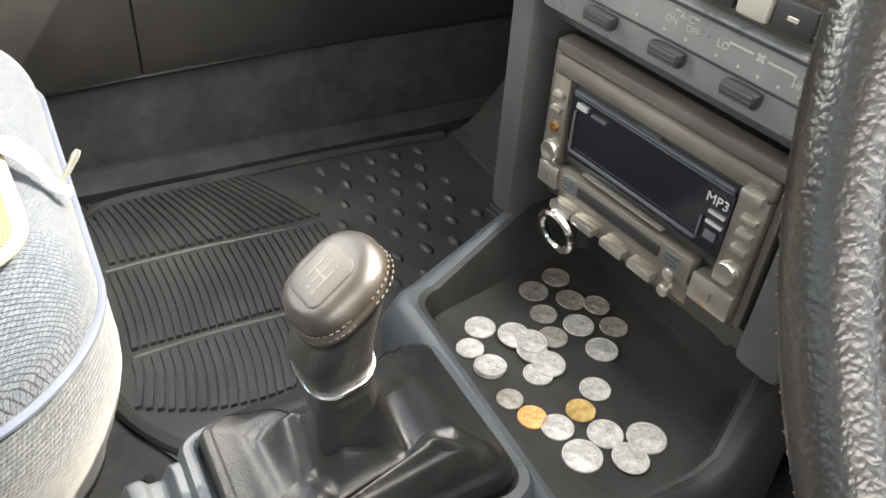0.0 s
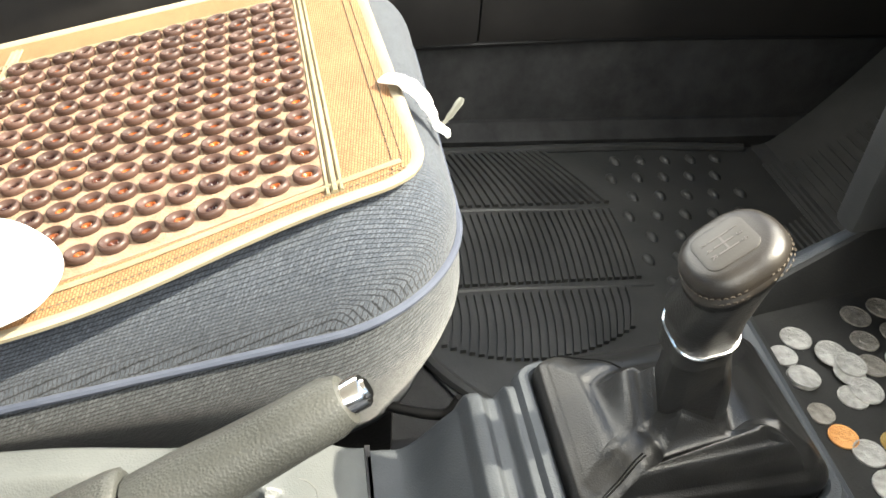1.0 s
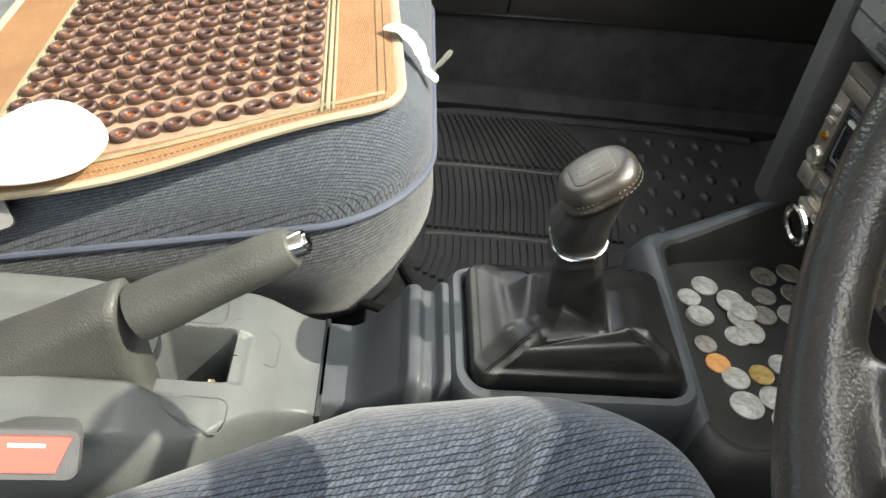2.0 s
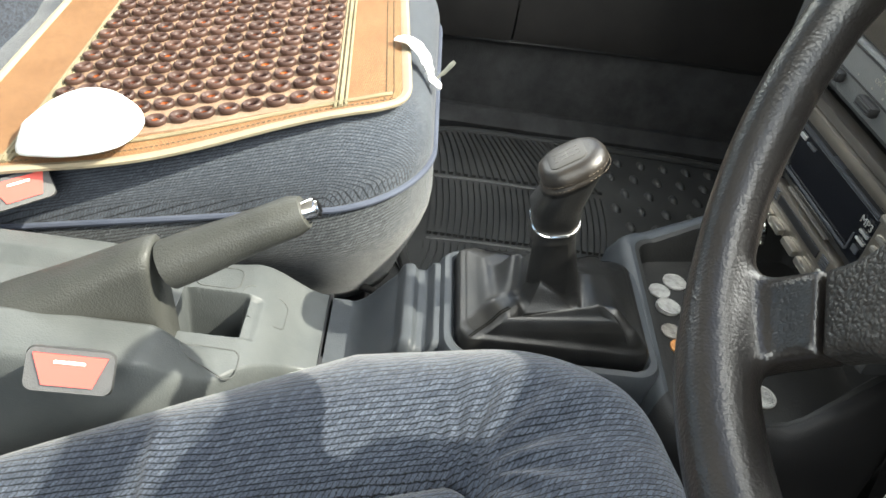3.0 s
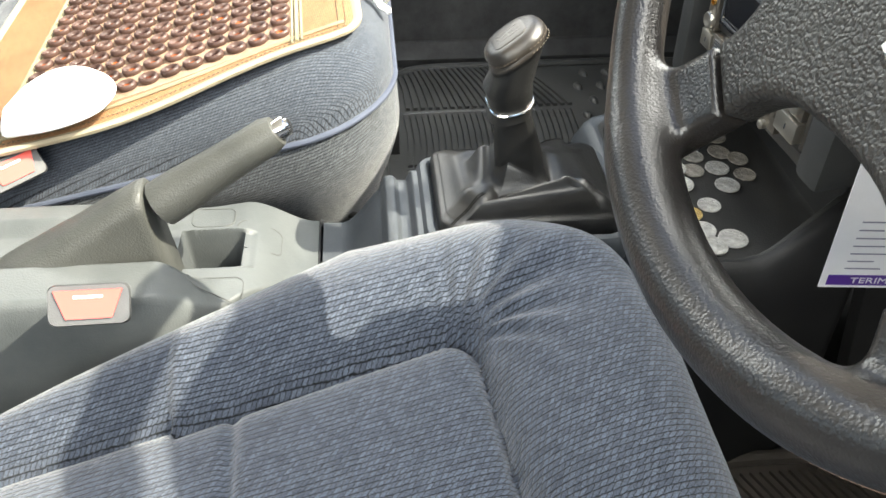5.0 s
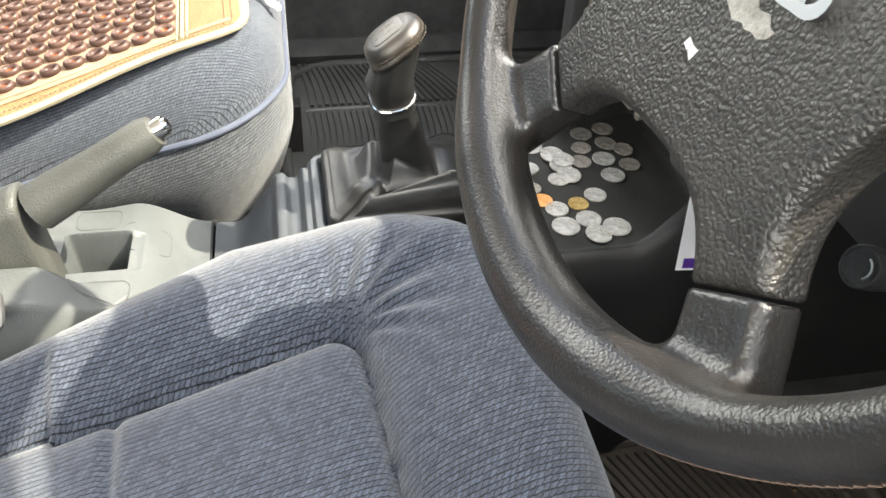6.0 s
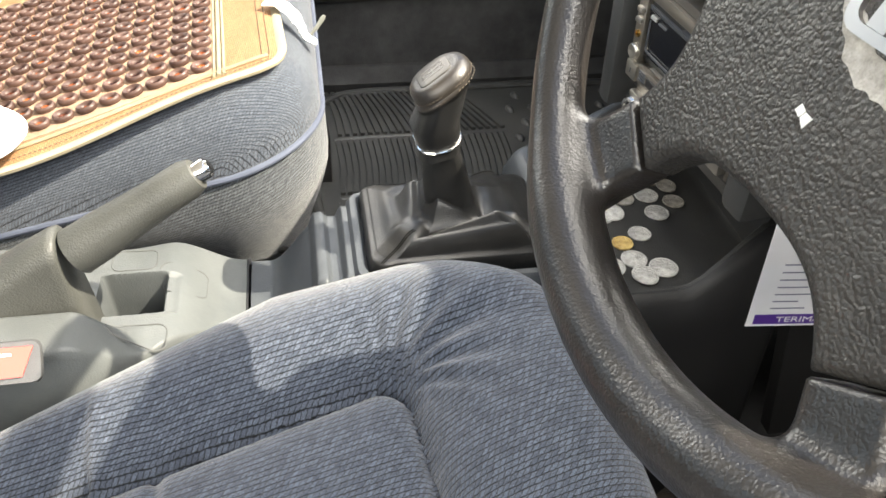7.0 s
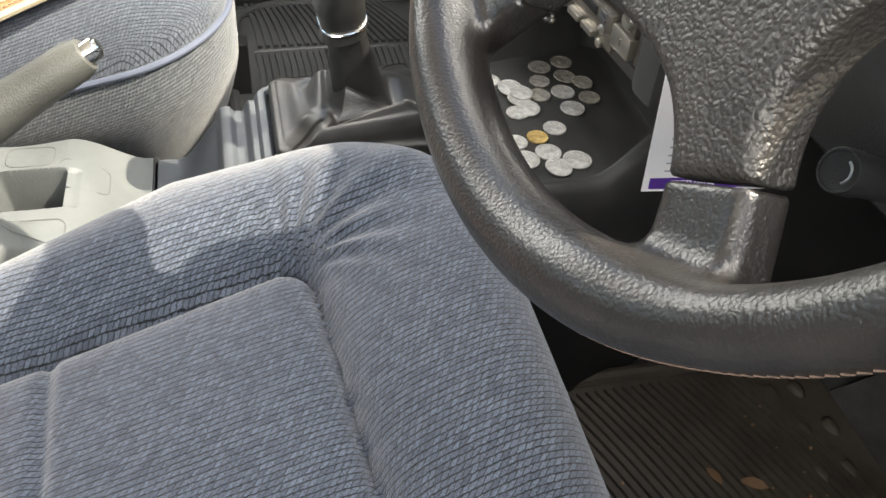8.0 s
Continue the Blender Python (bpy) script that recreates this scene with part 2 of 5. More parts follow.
def tube(bm, pts, radius, sides=10, closed=False, flat=1.0, caps=True):
    """A round tube (or flattened strap) along points; radius may be a list."""
    pts = [Vector(p) for p in pts]
    n = len(pts)
    up = Vector((0, 0, 1))
    loops = []
    side = None
    for i, p in enumerate(pts):
        a = pts[(i - 1) % n] if closed or i > 0 else p
        b = pts[(i + 1) % n] if closed or i < n - 1 else p
        d = (b - a).normalized()
        if side is None:
            side = d.cross(up)
            if side.length < 0.05:
                side = d.cross(Vector((1, 0, 0)))
        side = (side - d * side.dot(d)).normalized()
        other = side.cross(d)
        r = radius[i] if isinstance(radius, (list, tuple)) else radius
        loops.append([p + side * r * math.cos(2 * math.pi * k / sides) + other * r * flat * math.sin(2 * math.pi * k / sides) for k in range(sides)])
    if closed:
        loops.append(loops[0])
        rings = [[bm.verts.new(q) for q in l] for l in loops[:-1]]
        for i in range(n):
            a, b = rings[i], rings[(i + 1) % n]
            for k in range(sides):
                j = (k + 1) % sides
                bm.faces.new((a[k], a[j], b[j], b[k]))
    else:
        loft(bm, loops, caps, caps)


def lathe(bm, profile, sides=24, m=None, cap=True):
    """Turns (radius, z) rows round the z axis."""
    loops = [[Vector((r * math.cos(2 * math.pi * k / sides), r * math.sin(2 * math.pi * k / sides), z)) for k in range(sides)] for r, z in profile]
    if m is not None:
        loops = [[m @ p for p in l] for l in loops]
    loft(bm, loops, cap, cap)


def sheet(bm, nx, ny, f, thick=None):
    """A grid of f(u, v) with u and v from 0 to 1; thick closes it below by that vector."""
    g = [[bm.verts.new(f(i / nx, j / ny)) for i in range(nx + 1)] for j in range(ny + 1)]
    for j in range(ny):
        for i in range(nx):
            bm.faces.new((g[j][i], g[j][i + 1], g[j + 1][i + 1], g[j + 1][i]))
    if thick is not None:
        t = Vector(thick)
        h = [[bm.verts.new(v.co + t) for v in row] for row in g]
        for j in range(ny):
            for i in range(nx):
                bm.faces.new((h[j][i], h[j + 1][i], h[j + 1][i + 1], h[j][i + 1]))
        edge = [(0, i) for i in range(nx)] + [(j, nx) for j in range(ny)] + [(ny, i) for i in range(nx, 0, -1)] + [(j, 0) for j in range(ny, 0, -1)]
        for (j, i), (l, k) in zip(edge, edge[1:] + edge[:1]):
            bm.faces.new((g[j][i], h[j][i], h[l][k], g[l][k]))
    return g


def smoothstep(a, b, x):
    t = min(1, max(0, (x - a) / (b - a)))
    return t * t * (3 - 2 * t)


def words(name, text, size, m, material, parent, depth=0.0003, label=""):
    """Raised lettering in the built-in font, as a mesh."""
    cu = bpy.data.curves.new(name, "FONT")
    cu.body, cu.size, cu.extrude, cu.align_x, cu.align_y = text, size, depth, "CENTER", "CENTER"
    cu.resolution_u = 3
    tmp = new(name, cu)
    me = bpy.data.meshes.new_from_object(tmp.evaluated_get(bpy.context.evaluated_depsgraph_get()))
    bpy.data.objects.remove(tmp)
    me.transform(m)
    me.materials.clear()
    me.materials.append(material)
    ob = new(name, me)
    ob.parent = parent
    ob.matrix_parent_inverse = parent.matrix_basis.inverted()
    if label:
        ob["label"] = label
    return ob


# ---- the car's shell ----
FLOOR = 0.022
bm = bmesh.new()
box(bm, (-0.95, -1.3, -0.05), (1.25, 1.35, 0.010))
tagged(part("floor", bm, M_CARPET, smooth=0), "dark carpeted floor pan of the car", "floor", kind="structure")

# Unseen pale ground, added to bounce sunlight up into the cabin.
bm = bmesh.new()
box(bm, (-60, -60, -0.40), (60, 60, -0.30))
tagged(part("ground", bm, grained("pale concrete", (0.36, 0.35, 0.33), (0.46, 0.45, 0.42), 0.9, grain=60, blotch=0.8), smooth=0), "unseen pale ground that bounces sunlight into the car", "ground", kind="structure")

bm = bmesh.new()
box(bm, (-0.95, 1.36, -0.05), (1.25, 1.42, 1.0))
tagged(part("wall_front", bm, M_CARPET, smooth=0), "dark carpeted firewall behind the dashboard", "firewall", kind="structure")

bm = bmesh.new()
box(bm, (-0.95, -1.36, -0.05), (1.25, -1.30, 0.75))
tagged(part("wall_rear", bm, M_DOOR, smooth=0), "dark rear bulkhead of the cabin", "wall", kind="structure")


def footwell(x0, x1, name):
    """The sloping carpeted toe board at the front of a footwell."""
    bm = bmesh.new()
    prof = [(1.03, 0.012), (1.10, 0.035), (1.20, 0.13), (1.30, 0.32), (1.355, 0.50), (1.355, 0.012)]
    loft(bm, [[Vector((x, y, z)) for y, z in prof] for x in (x0, x1)])
    tagged(part(name, bm, M_CARPET), "dark carpeted sloping toe board", "toe board", kind="structure")


footwell(-0.86, -0.22, "toe_board_1")
footwell(0.16, 0.86, "toe_board_2")


def door(sign, x, name, label):
    """Door card: carpeted lower part, padded upper part with a step and a seam, sill below."""
    top = thing(name, label, "door", (x, 0, 0.1), kind="structure")
    s = sign

    def px(p):
        step = min(-0.018, max(-0.05, -0.030 + 0.055 * (p[1] - 0.5))) if 0.2 < p[2] < 0.3 else 0
        return Vector((x + s * p[0], p[1], p[2] + step))
    bm = bmesh.new()
    low = [(0.06, 0.05), (0.0, 0.055), (-0.004, 0.235), (0.06, 0.235)]
    loft(bm, [[px((a, y, z)) for a, z in low] for y in (-1.28, 0.0, 0.28, 0.9, 1.30)])
    part("lower_trim", bm, M_CARPET, top, "dark carpet-covered lower door trim")
    bm = bmesh.new()
    up = [(0.06, 0.237), (-0.012, 0.237), (-0.034, 0.246), (-0.040, 0.27), (-0.032, 0.40), (-0.026, 0.62), (-0.010, 0.70), (0.06, 0.71)]
    loft(bm, [[px((a, y, z)) for a, z in up] for y in (-1.28, 0.0, 0.28, 0.527)])
    part("upper_panel", bm, M_DOOR, top)
    bm = bmesh.new()
    loft(bm, [[px((a + 0.003, y, z)) for a, z in up] for y in (0.531, 0.9, 1.30)])
    part("front_panel", bm, M_DOOR, top)
    bm = bmesh.new()
    tube(bm, smooth_path([px((-0.012 - 0.006 * math.sin(k), -1.2 + 0.25 * k, 0.236)) for k in range(11)], 3), 0.005, 6)
    part("trim_strip", bm, M_BLACK, top)
    bm = bmesh.new()
    sill = [(0.07, -0.02), (-0.015, 0.0), (-0.03, 0.035), (-0.012, 0.062), (0.07, 0.062)]
    loft(bm, [[px((a, y, z)) for a, z in sill] for y in (-1.28, 1.30)])
    part("door_sill", bm, M_CARPET, top, "ribbed dark sill trim")
    return top


door(-1, -0.90, "door_1", "passenger door with dark carpet below and vinyl above")
door(1, 1.18, "door_2", "driver's door with dark carpet below and vinyl above")

# Roof, pillars, dashboard top, windscreen and side windows close the cabin.
bm = bmesh.new()
sheet(bm, 12, 12, lambda u, v: Vector((-0.62 + 1.52 * u, -1.25 + 1.50 * v, 1.17 + 0.05 * math.sin(math.pi * u) + 0.03 * math.sin(math.pi * v))), (0, 0, 0.03))
tagged(part("ceiling", bm, M_ROOF), "pale fabric roof lining", "ceiling", kind="structure")


def pillar(name, pts, r):
    bm = bmesh.new()
    tube(bm, smooth_path(pts, 5), r, 8, flat=0.6)
    tagged(part(name, bm, M_DASH), "dark trimmed roof pillar", "pillar", kind="structure")


for sx, sg, n in ((-0.60, -1, 1), (0.90, 1, 2)):
    edge = -0.90 if sg < 0 else 1.18
    pillar("pillar_%d" % n, [(sx, 0.24, 1.18), ((sx + edge) / 2, 0.72, 0.98), (edge, 1.20, 0.72)], 0.035)
    pillar("pillar_%d" % (n + 2), [(sx, -0.35, 1.18), ((sx + edge) / 2 + sg * 0.04, -0.38, 0.95), (edge, -0.42, 0.68)], 0.05)
    pillar("pillar_%d" % (n + 4), [(sx, -1.22, 1.18), ((sx + edge) / 2, -1.27, 0.95), (edge, -1.32, 0.70)], 0.06)


# ---- dashboard ----
dash = thing("dashboard", "dark grained dashboard over the footwells", "dashboard", (0.15, 0.95, 0.55), kind="structure")
bm = bmesh.new()
prof = [(0.80, 0.56), (0.745, 0.60), (0.74, 0.68), (0.80, 0.79), (0.95, 0.83), (1.34, 0.80), (1.34, 0.56), (1.0, 0.50)]
loft(bm, [[Vector((x, y, z)) for y, z in prof] for x in (-0.89, -0.165)])
part("passenger_panel", bm, M_DASH, dash)
# Driver's half uses M_POST instead of M_DASH: its shade is in the colour.
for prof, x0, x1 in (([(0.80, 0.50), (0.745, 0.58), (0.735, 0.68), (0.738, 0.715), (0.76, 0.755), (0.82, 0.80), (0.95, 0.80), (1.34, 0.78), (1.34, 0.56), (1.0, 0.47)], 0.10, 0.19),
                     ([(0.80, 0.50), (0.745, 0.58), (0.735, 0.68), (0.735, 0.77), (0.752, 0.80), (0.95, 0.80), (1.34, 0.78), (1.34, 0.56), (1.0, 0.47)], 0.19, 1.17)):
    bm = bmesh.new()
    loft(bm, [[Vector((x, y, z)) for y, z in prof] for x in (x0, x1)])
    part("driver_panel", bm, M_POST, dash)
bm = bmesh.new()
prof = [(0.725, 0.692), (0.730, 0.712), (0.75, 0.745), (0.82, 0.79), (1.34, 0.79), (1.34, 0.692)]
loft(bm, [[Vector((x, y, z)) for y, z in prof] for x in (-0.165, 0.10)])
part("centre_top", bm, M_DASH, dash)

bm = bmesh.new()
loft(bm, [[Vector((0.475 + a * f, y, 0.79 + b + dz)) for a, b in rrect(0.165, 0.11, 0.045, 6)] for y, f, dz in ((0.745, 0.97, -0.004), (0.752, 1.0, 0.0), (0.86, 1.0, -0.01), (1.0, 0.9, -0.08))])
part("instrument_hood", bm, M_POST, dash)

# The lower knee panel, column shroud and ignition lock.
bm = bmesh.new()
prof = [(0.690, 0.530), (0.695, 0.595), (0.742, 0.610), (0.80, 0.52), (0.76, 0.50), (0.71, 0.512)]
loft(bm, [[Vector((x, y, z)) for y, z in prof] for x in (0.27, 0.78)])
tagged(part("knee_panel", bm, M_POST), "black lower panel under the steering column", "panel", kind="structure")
column = thing("steering_column", "black plastic shroud of the steering column", "steering column", (0.37, 0.66, 0.64))
bm = bmesh.new()
ax = Vector((0, math.cos(0.3761), -math.sin(0.3761)))
loops = []
for d, hw, hd in ((0.055, 0.042, 0.036), (0.075, 0.050, 0.046), (0.16, 0.058, 0.055), (0.24, 0.055, 0.050)):
    c = Vector((0.376, 0.550, 0.7355)) + ax * d - Vector((0, 0, 0.012))
    loops.append([c + Vector((a, b * math.sin(0.3761), b * math.cos(0.3761))) for a, b in rrect(hw, hd, 0.02, 4)])
loft(bm, loops)
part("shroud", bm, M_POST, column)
bm = bmesh.new()
tube(bm, [Vector((0.376, 0.550, 0.7355)) + ax * d for d in (0.012, 0.07)], 0.022, 16)
part("shaft", bm, M_BLACKMETAL, column)
bm = bmesh.new()
lock = look((0.395, 0.639, 0.572), (0.36, 0.80, 0.50)) @ pose(0, 0, -0.002)
lathe(bm, [(0.0105, -0.006), (0.0105, 0.006), (0.0098, 0.0075), (0.0090, 0.0075), (0.0086, 0.006), (0.002, 0.005)], 24, lock)
tube(bm, [lock @ Vector((0, 0, z)) for z in (-0.004, -0.070)], 0.0098, 20)
part("ignition_lock", bm, M_POST, column, "black ignition lock")
bm = bmesh.new()
tube(bm, [lock @ Vector((0.0058 * math.cos(a), 0.0058 * math.sin(a), 0.0070)) for a in np.linspace(-0.7, 1.3, 16)], 0.0006, 6)
part("lock_ring", bm, M_STEEL, column, "worn metal ring of the ignition lock")

# ---- centre stack with heater panel and radio ----
STACK = pose(-0.0385, 0.7114, 0.4742, 2.57, 2.55, 7.74)
stack = thing("centre_stack", "dark plastic centre stack framing heater controls and radio", "centre stack", (-0.03, 0.70, 0.40), kind="structure")


def on_stack(lo, hi, bevel=0.0, bm=None):
    bm = bm or bmesh.new()
    box(bm, lo, hi, bevel, STACK)
    return bm


for x0, x1, z0 in ((-0.141, -0.1165, -0.108), (0.101, 0.135, -0.075)):
    b = bmesh.new()
    on_stack((x0, -0.008, z0), (x1, 0.10, 0.20), 0.008, b)
    part("side_post", b, M_DASH, stack)
b = on_stack((-0.116, 0.012, 0.0625), (0.100, 0.06, 0.0745), 0.003)
part("cross_bar", b, M_DASH, stack)
b = on_stack((-0.116, 0.040, -0.070), (0.100, 0.10, 0.062), 0.0)
part("radio_bay", b, M_BLACK, stack)
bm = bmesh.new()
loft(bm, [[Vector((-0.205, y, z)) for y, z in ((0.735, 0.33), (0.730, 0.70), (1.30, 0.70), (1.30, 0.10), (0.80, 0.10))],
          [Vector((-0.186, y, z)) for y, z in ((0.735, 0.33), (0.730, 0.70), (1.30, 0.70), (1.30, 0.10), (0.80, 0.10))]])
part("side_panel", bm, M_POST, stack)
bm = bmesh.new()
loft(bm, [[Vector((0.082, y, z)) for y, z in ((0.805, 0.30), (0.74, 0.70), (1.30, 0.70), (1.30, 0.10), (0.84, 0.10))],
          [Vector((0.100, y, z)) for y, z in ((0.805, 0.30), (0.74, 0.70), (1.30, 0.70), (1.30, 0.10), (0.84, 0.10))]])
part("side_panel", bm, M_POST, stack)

M_PANEL = grained("grey heater panel", (0.115, 0.119, 0.120), (0.165, 0.168, 0.166), 0.28, grain=900)
M_MARK = mat("cream print", (0.30, 0.29, 0.25), 0.6)
heater = thing("heater_panel", "grey heater control panel with three black sliders", "control panel", STACK @ Vector((0, 0, 0.09)))
b = on_stack((-0.116, -0.004, 0.0757), (0.100, 0.05, 0.1225), 0.006)
part("panel", b, M_PANEL, heater)
for z in (0.0960, 0.1185):
    b = on_stack((-0.115, -0.0052, z), (0.099, -0.003, z + 0.0012))
    part("groove", b, M_BLACK, heater)
for x in (-0.0568, -0.0019, 0.0516):
    b = on_stack((x - 0.0125, -0.012, 0.0855), (x + 0.0125, -0.003, 0.0950), 0.0035)
    slider = part("slider", b, M_BLACK, heater)
    for k in range(3):
        part("grip_rib", on_stack((x - 0.010, -0.0126, 0.0870 + 0.0026 * k), (x + 0.010, -0.0118, 0.0882 + 0.0026 * k)), M_DASH, slider)
for t, x, z, s in (("A/C", 0.0038, 0.1135, 0.0062), ("ON", -0.0065, 0.1085, 0.0058), ("OFF", 0.0092, 0.1080, 0.0058), ("LO", 0.0305, 0.1085, 0.0064), ("HI", 0.0785, 0.1065, 0.0058)):
    words("printed_word", t, s, STACK @ pose(x, -0.0042, z, 90, 0, 0), M_MARK, heater, 0.0002)
for x, z, w, h in ((0.0420, 0.1115, 0.016, 0.0011), (0.0680, 0.1110, 0.017, 0.0011), (0.0345, 0.1102, 0.0011, 0.0022), (0.0765, 0.1095, 0.0011, 0.0022), (-0.0030, 0.1150, 0.004, 0.0010), (0.0105, 0.1150, 0.004, 0.0010)):
    b = on_stack((x - w / 2, -0.0046, z), (x + w / 2, -0.0036, z + h))
    part("printed_line", b, M_MARK, heater)
b = bmesh.new()
for k in range(4):
    a_ = math.radians(45 + 90 * k)
    box(b, (0.0004, -0.0009, -0.0005), (0.0030, 0.0009, 0.0), 0, STACK @ pose(0.0545, -0.0041, 0.1115, 90, 0, 0) @ Matrix.Rotation(a_, 4, "Z"))
part("fan_mark", b, M_MARK, heater)
for x in (-0.032, -0.010, 0.0060, 0.028, 0.043, 0.056, 0.069, 0.082):
    b = bmesh.new()
    lathe(b, [(0.0010, 0), (0.0010, 0.0004)], 8, STACK @ pose(x, -0.0040, 0.1015, 90, 0, 0))
    part("indicator_dot", b, M_MARK, heater)
switch = thing("switch_row", "dark push switches above the heater panel", "switch", STACK @ Vector((0.03, 0, 0.17)))
b = on_stack((-0.116, 0.0, 0.1235), (0.100, 0.05, 0.195), 0.005)
part("bezel", b, grained("brown-black bezel", (0.045, 0.038, 0.030), (0.07, 0.06, 0.048), 0.5), switch)
for x0, x1, m_, l_ in ((0.0030, 0.0295, M_BLACK, ""), (0.0310, 0.0510, M_MARK, "worn pale push button"), (0.0530, 0.0775, M_BLACK, "")):
    b = on_stack((x0, -0.005, 0.1280), (x1, 0.002, 0.1455), 0.003)
    part("button", b, m_, switch, l_)
b = on_stack((0.0625, -0.0062, 0.1365), (0.0685, -0.0048, 0.1385))
part("printed_line", b, M_MARK, switch)
b = on_stack((0.0800, -0.0012, 0.1290), (0.0960, 0.0, 0.1325), 0.0004)
part("printed_mark", b, M_MARK, switch, "worn orange-white car symbol")

# ---- radio ----
M_CHAMP = grained("champagne radio face", (0.20, 0.182, 0.158), (0.29, 0.262, 0.228), 0.30, grain=1500, depth=0.0001, spec=0.5)
for n_ in M_CHAMP.node_tree.nodes:
    if n_.type == "BSDF_PRINCIPLED":
        n_.inputs["Metallic"].default_value = 0.75
M_BUTTON = mat("pale metal button", (0.46, 0.435, 0.39), 0.28, 0.85)
M_SILVER = mat("silver print", (0.62, 0.62, 0.60), 0.4, 0.6)
radio = thing("car_radio", "double-height champagne car radio with dark display", "car radio", STACK @ Vector((0, 0, -0.05)))
b = on_stack((-0.090, 0.004, -0.066), (0.090, 0.055, 0.054), 0.002)
part("body", b, M_BLACK, radio)
M_SURROUND = grained("bronze radio surround", (0.060, 0.054, 0.048), (0.095, 0.086, 0.076), 0.38, grain=1500, depth=0.0001)
part("surround", on_stack((-0.0945, -0.003, 0.0515), (0.0945, 0.012, 0.0605), 0.002), M_SURROUND, radio, "bronze-grey strip above the radio")
for x0, x1 in ((-0.0965, -0.0910), (0.0905, 0.0960)):
    part("surround", on_stack((x0, -0.001, -0.058), (x1, 0.012, 0.0510), 0.0015), M_SURROUND, radio)
b = bmesh.new()
for lo, hi in (((-0.090, -0.006, 0.0385), (0.090, 0.006, 0.0510)), ((-0.090, -0.006, -0.0315), (-0.0735, 0.006, 0.0382)), ((0.0690, -0.006, -0.0315), (0.090, 0.006, 0.0382))):
    on_stack(lo, hi, 0.0025, b)
part("face_frame", b, M_CHAMP, radio)
b = on_stack((-0.0730, -0.001, -0.026), (0.0685, 0.006, 0.0380), 0.001)
part("display_recess", b, M_BLACK, radio)
b = bmesh.new()
b2 = [STACK @ Vector(p) for p in ((-0.0715, -0.0035, 0.0290), (0.0670, -0.0035, 0.0290), (0.0670, -0.002, -0.0195), (-0.0715, -0.002, -0.0195))]
b3 = [STACK @ Vector(p) for p in ((-0.0715, 0.002, 0.0290), (0.0670, 0.002, 0.0290), (0.0670, 0.002, -0.0195), (-0.0715, 0.002, -0.0195))]
loft(b, [b2, b3])
part("display", b, M_GLASS_DARK, radio, "dark glossy display window")
M_RIM = mat("display edge", (0.075, 0.08, 0.09), 0.3)
for lo, hi in (((-0.066, -0.0048, -0.0145), (0.0485, -0.0030, -0.0128)), ((-0.0672, -0.0048, -0.0128), (-0.0660, -0.0034, 0.018)), ((0.0488, -0.0048, -0.0128), (0.0500, -0.0034, 0.004)), ((-0.069, -0.0052, 0.0296), (0.066, -0.003, 0.0305)), ((-0.069, -0.0056, 0.0322), (0.066, -0.003, 0.0336)), ((-0.012, -0.0052, 0.0350), (0.006, -0.0005, 0.0356))):
    part("display_edge", on_stack(lo, hi), M_RIM, radio)
part("slot_lip", on_stack((-0.0487, -0.0062, -0.0246), (0.0262, -0.002, -0.0230), 0.0004), M_BUTTON, radio, "bright slot lip")
part("maker_mark", on_stack((-0.0655, -0.0052, 0.0215), (-0.0555, -0.0034, 0.0248)), M_SILVER, radio, "small silver maker's mark")
part("model_mark", on_stack((-0.0515, -0.0050, 0.0212), (-0.038, -0.0034, 0.0230)), M_RIM, radio)
words("printed_word", "MP3", 0.0095, STACK @ pose(0.0575, -0.0048, 0.0195, 90, 0, 0), M_SILVER, radio, 0.0003)
for z in (0.0095, 0.0020):
    part("printed_line", on_stack((0.0530, -0.0046, z), (0.0650, -0.0030, z + 0.0018)), M_SILVER, radio)
part("printed_mark", on_stack((0.0545, -0.0046, -0.0085), (0.0625, -0.0030, -0.0030)), M_RIM, radio)
for z in (0.0210, 0.0100):
    part("small_button", on_stack((-0.0865, -0.0095, z), (-0.0765, -0.004, z + 0.0050), 0.0012), M_BUTTON, radio)
b = bmesh.new()
lathe(b, [(0.0036, 0), (0.0036, 0.003), (0.0020, 0.003), (0.0016, 0.0)], 16, STACK @ pose(-0.0815, -0.005, -0.002, 90, 0, 0))
part("jack", b, mat("brass", (0.55, 0.33, 0.10), 0.3, 1.0), radio, "brass headphone jack")
for x, z in ((-0.0815, -0.0212), (0.0790, -0.0195)):
    b = bmesh.new()
    lathe(b, [(0.0082, 0), (0.0082, 0.0035), (0.0072, 0.0052), (0.0048, 0.0052), (0.003, 0.0046)], 28, STACK @ pose(x, -0.005, z, 90, 0, 0))
    part("dial", b, M_BUTTON, radio, "round brushed metal dial")
part("corner_button", on_stack((-0.090, -0.0085, -0.0505), (-0.0700, 0.004, -0.0325), 0.002), M_BUTTON, radio)
part("corner_button", on_stack((0.0580, -0.0085, -0.0540), (0.090, 0.004, -0.0330), 0.002), M_BUTTON, radio)
part("button_mark", on_stack((0.0745, -0.0092, -0.0460), (0.0755, -0.0080, -0.0400)), M_RIM, radio)
part("button_mark", on_stack((-0.0800, -0.0092, -0.0440), (-0.0793, -0.0080, -0.0390)), M_RIM, radio)
part("eject_button", on_stack((0.0715, -0.0105, 0.0350), (0.0865, -0.004, 0.0415), 0.0015), M_BUTTON, radio)
for z in (0.0205, 0.0098, -0.0018):
    part("small_button", on_stack((0.0760, -0.0095, z), (0.0875, -0.004, z + 0.0045), 0.0015), M_BUTTON, radio)
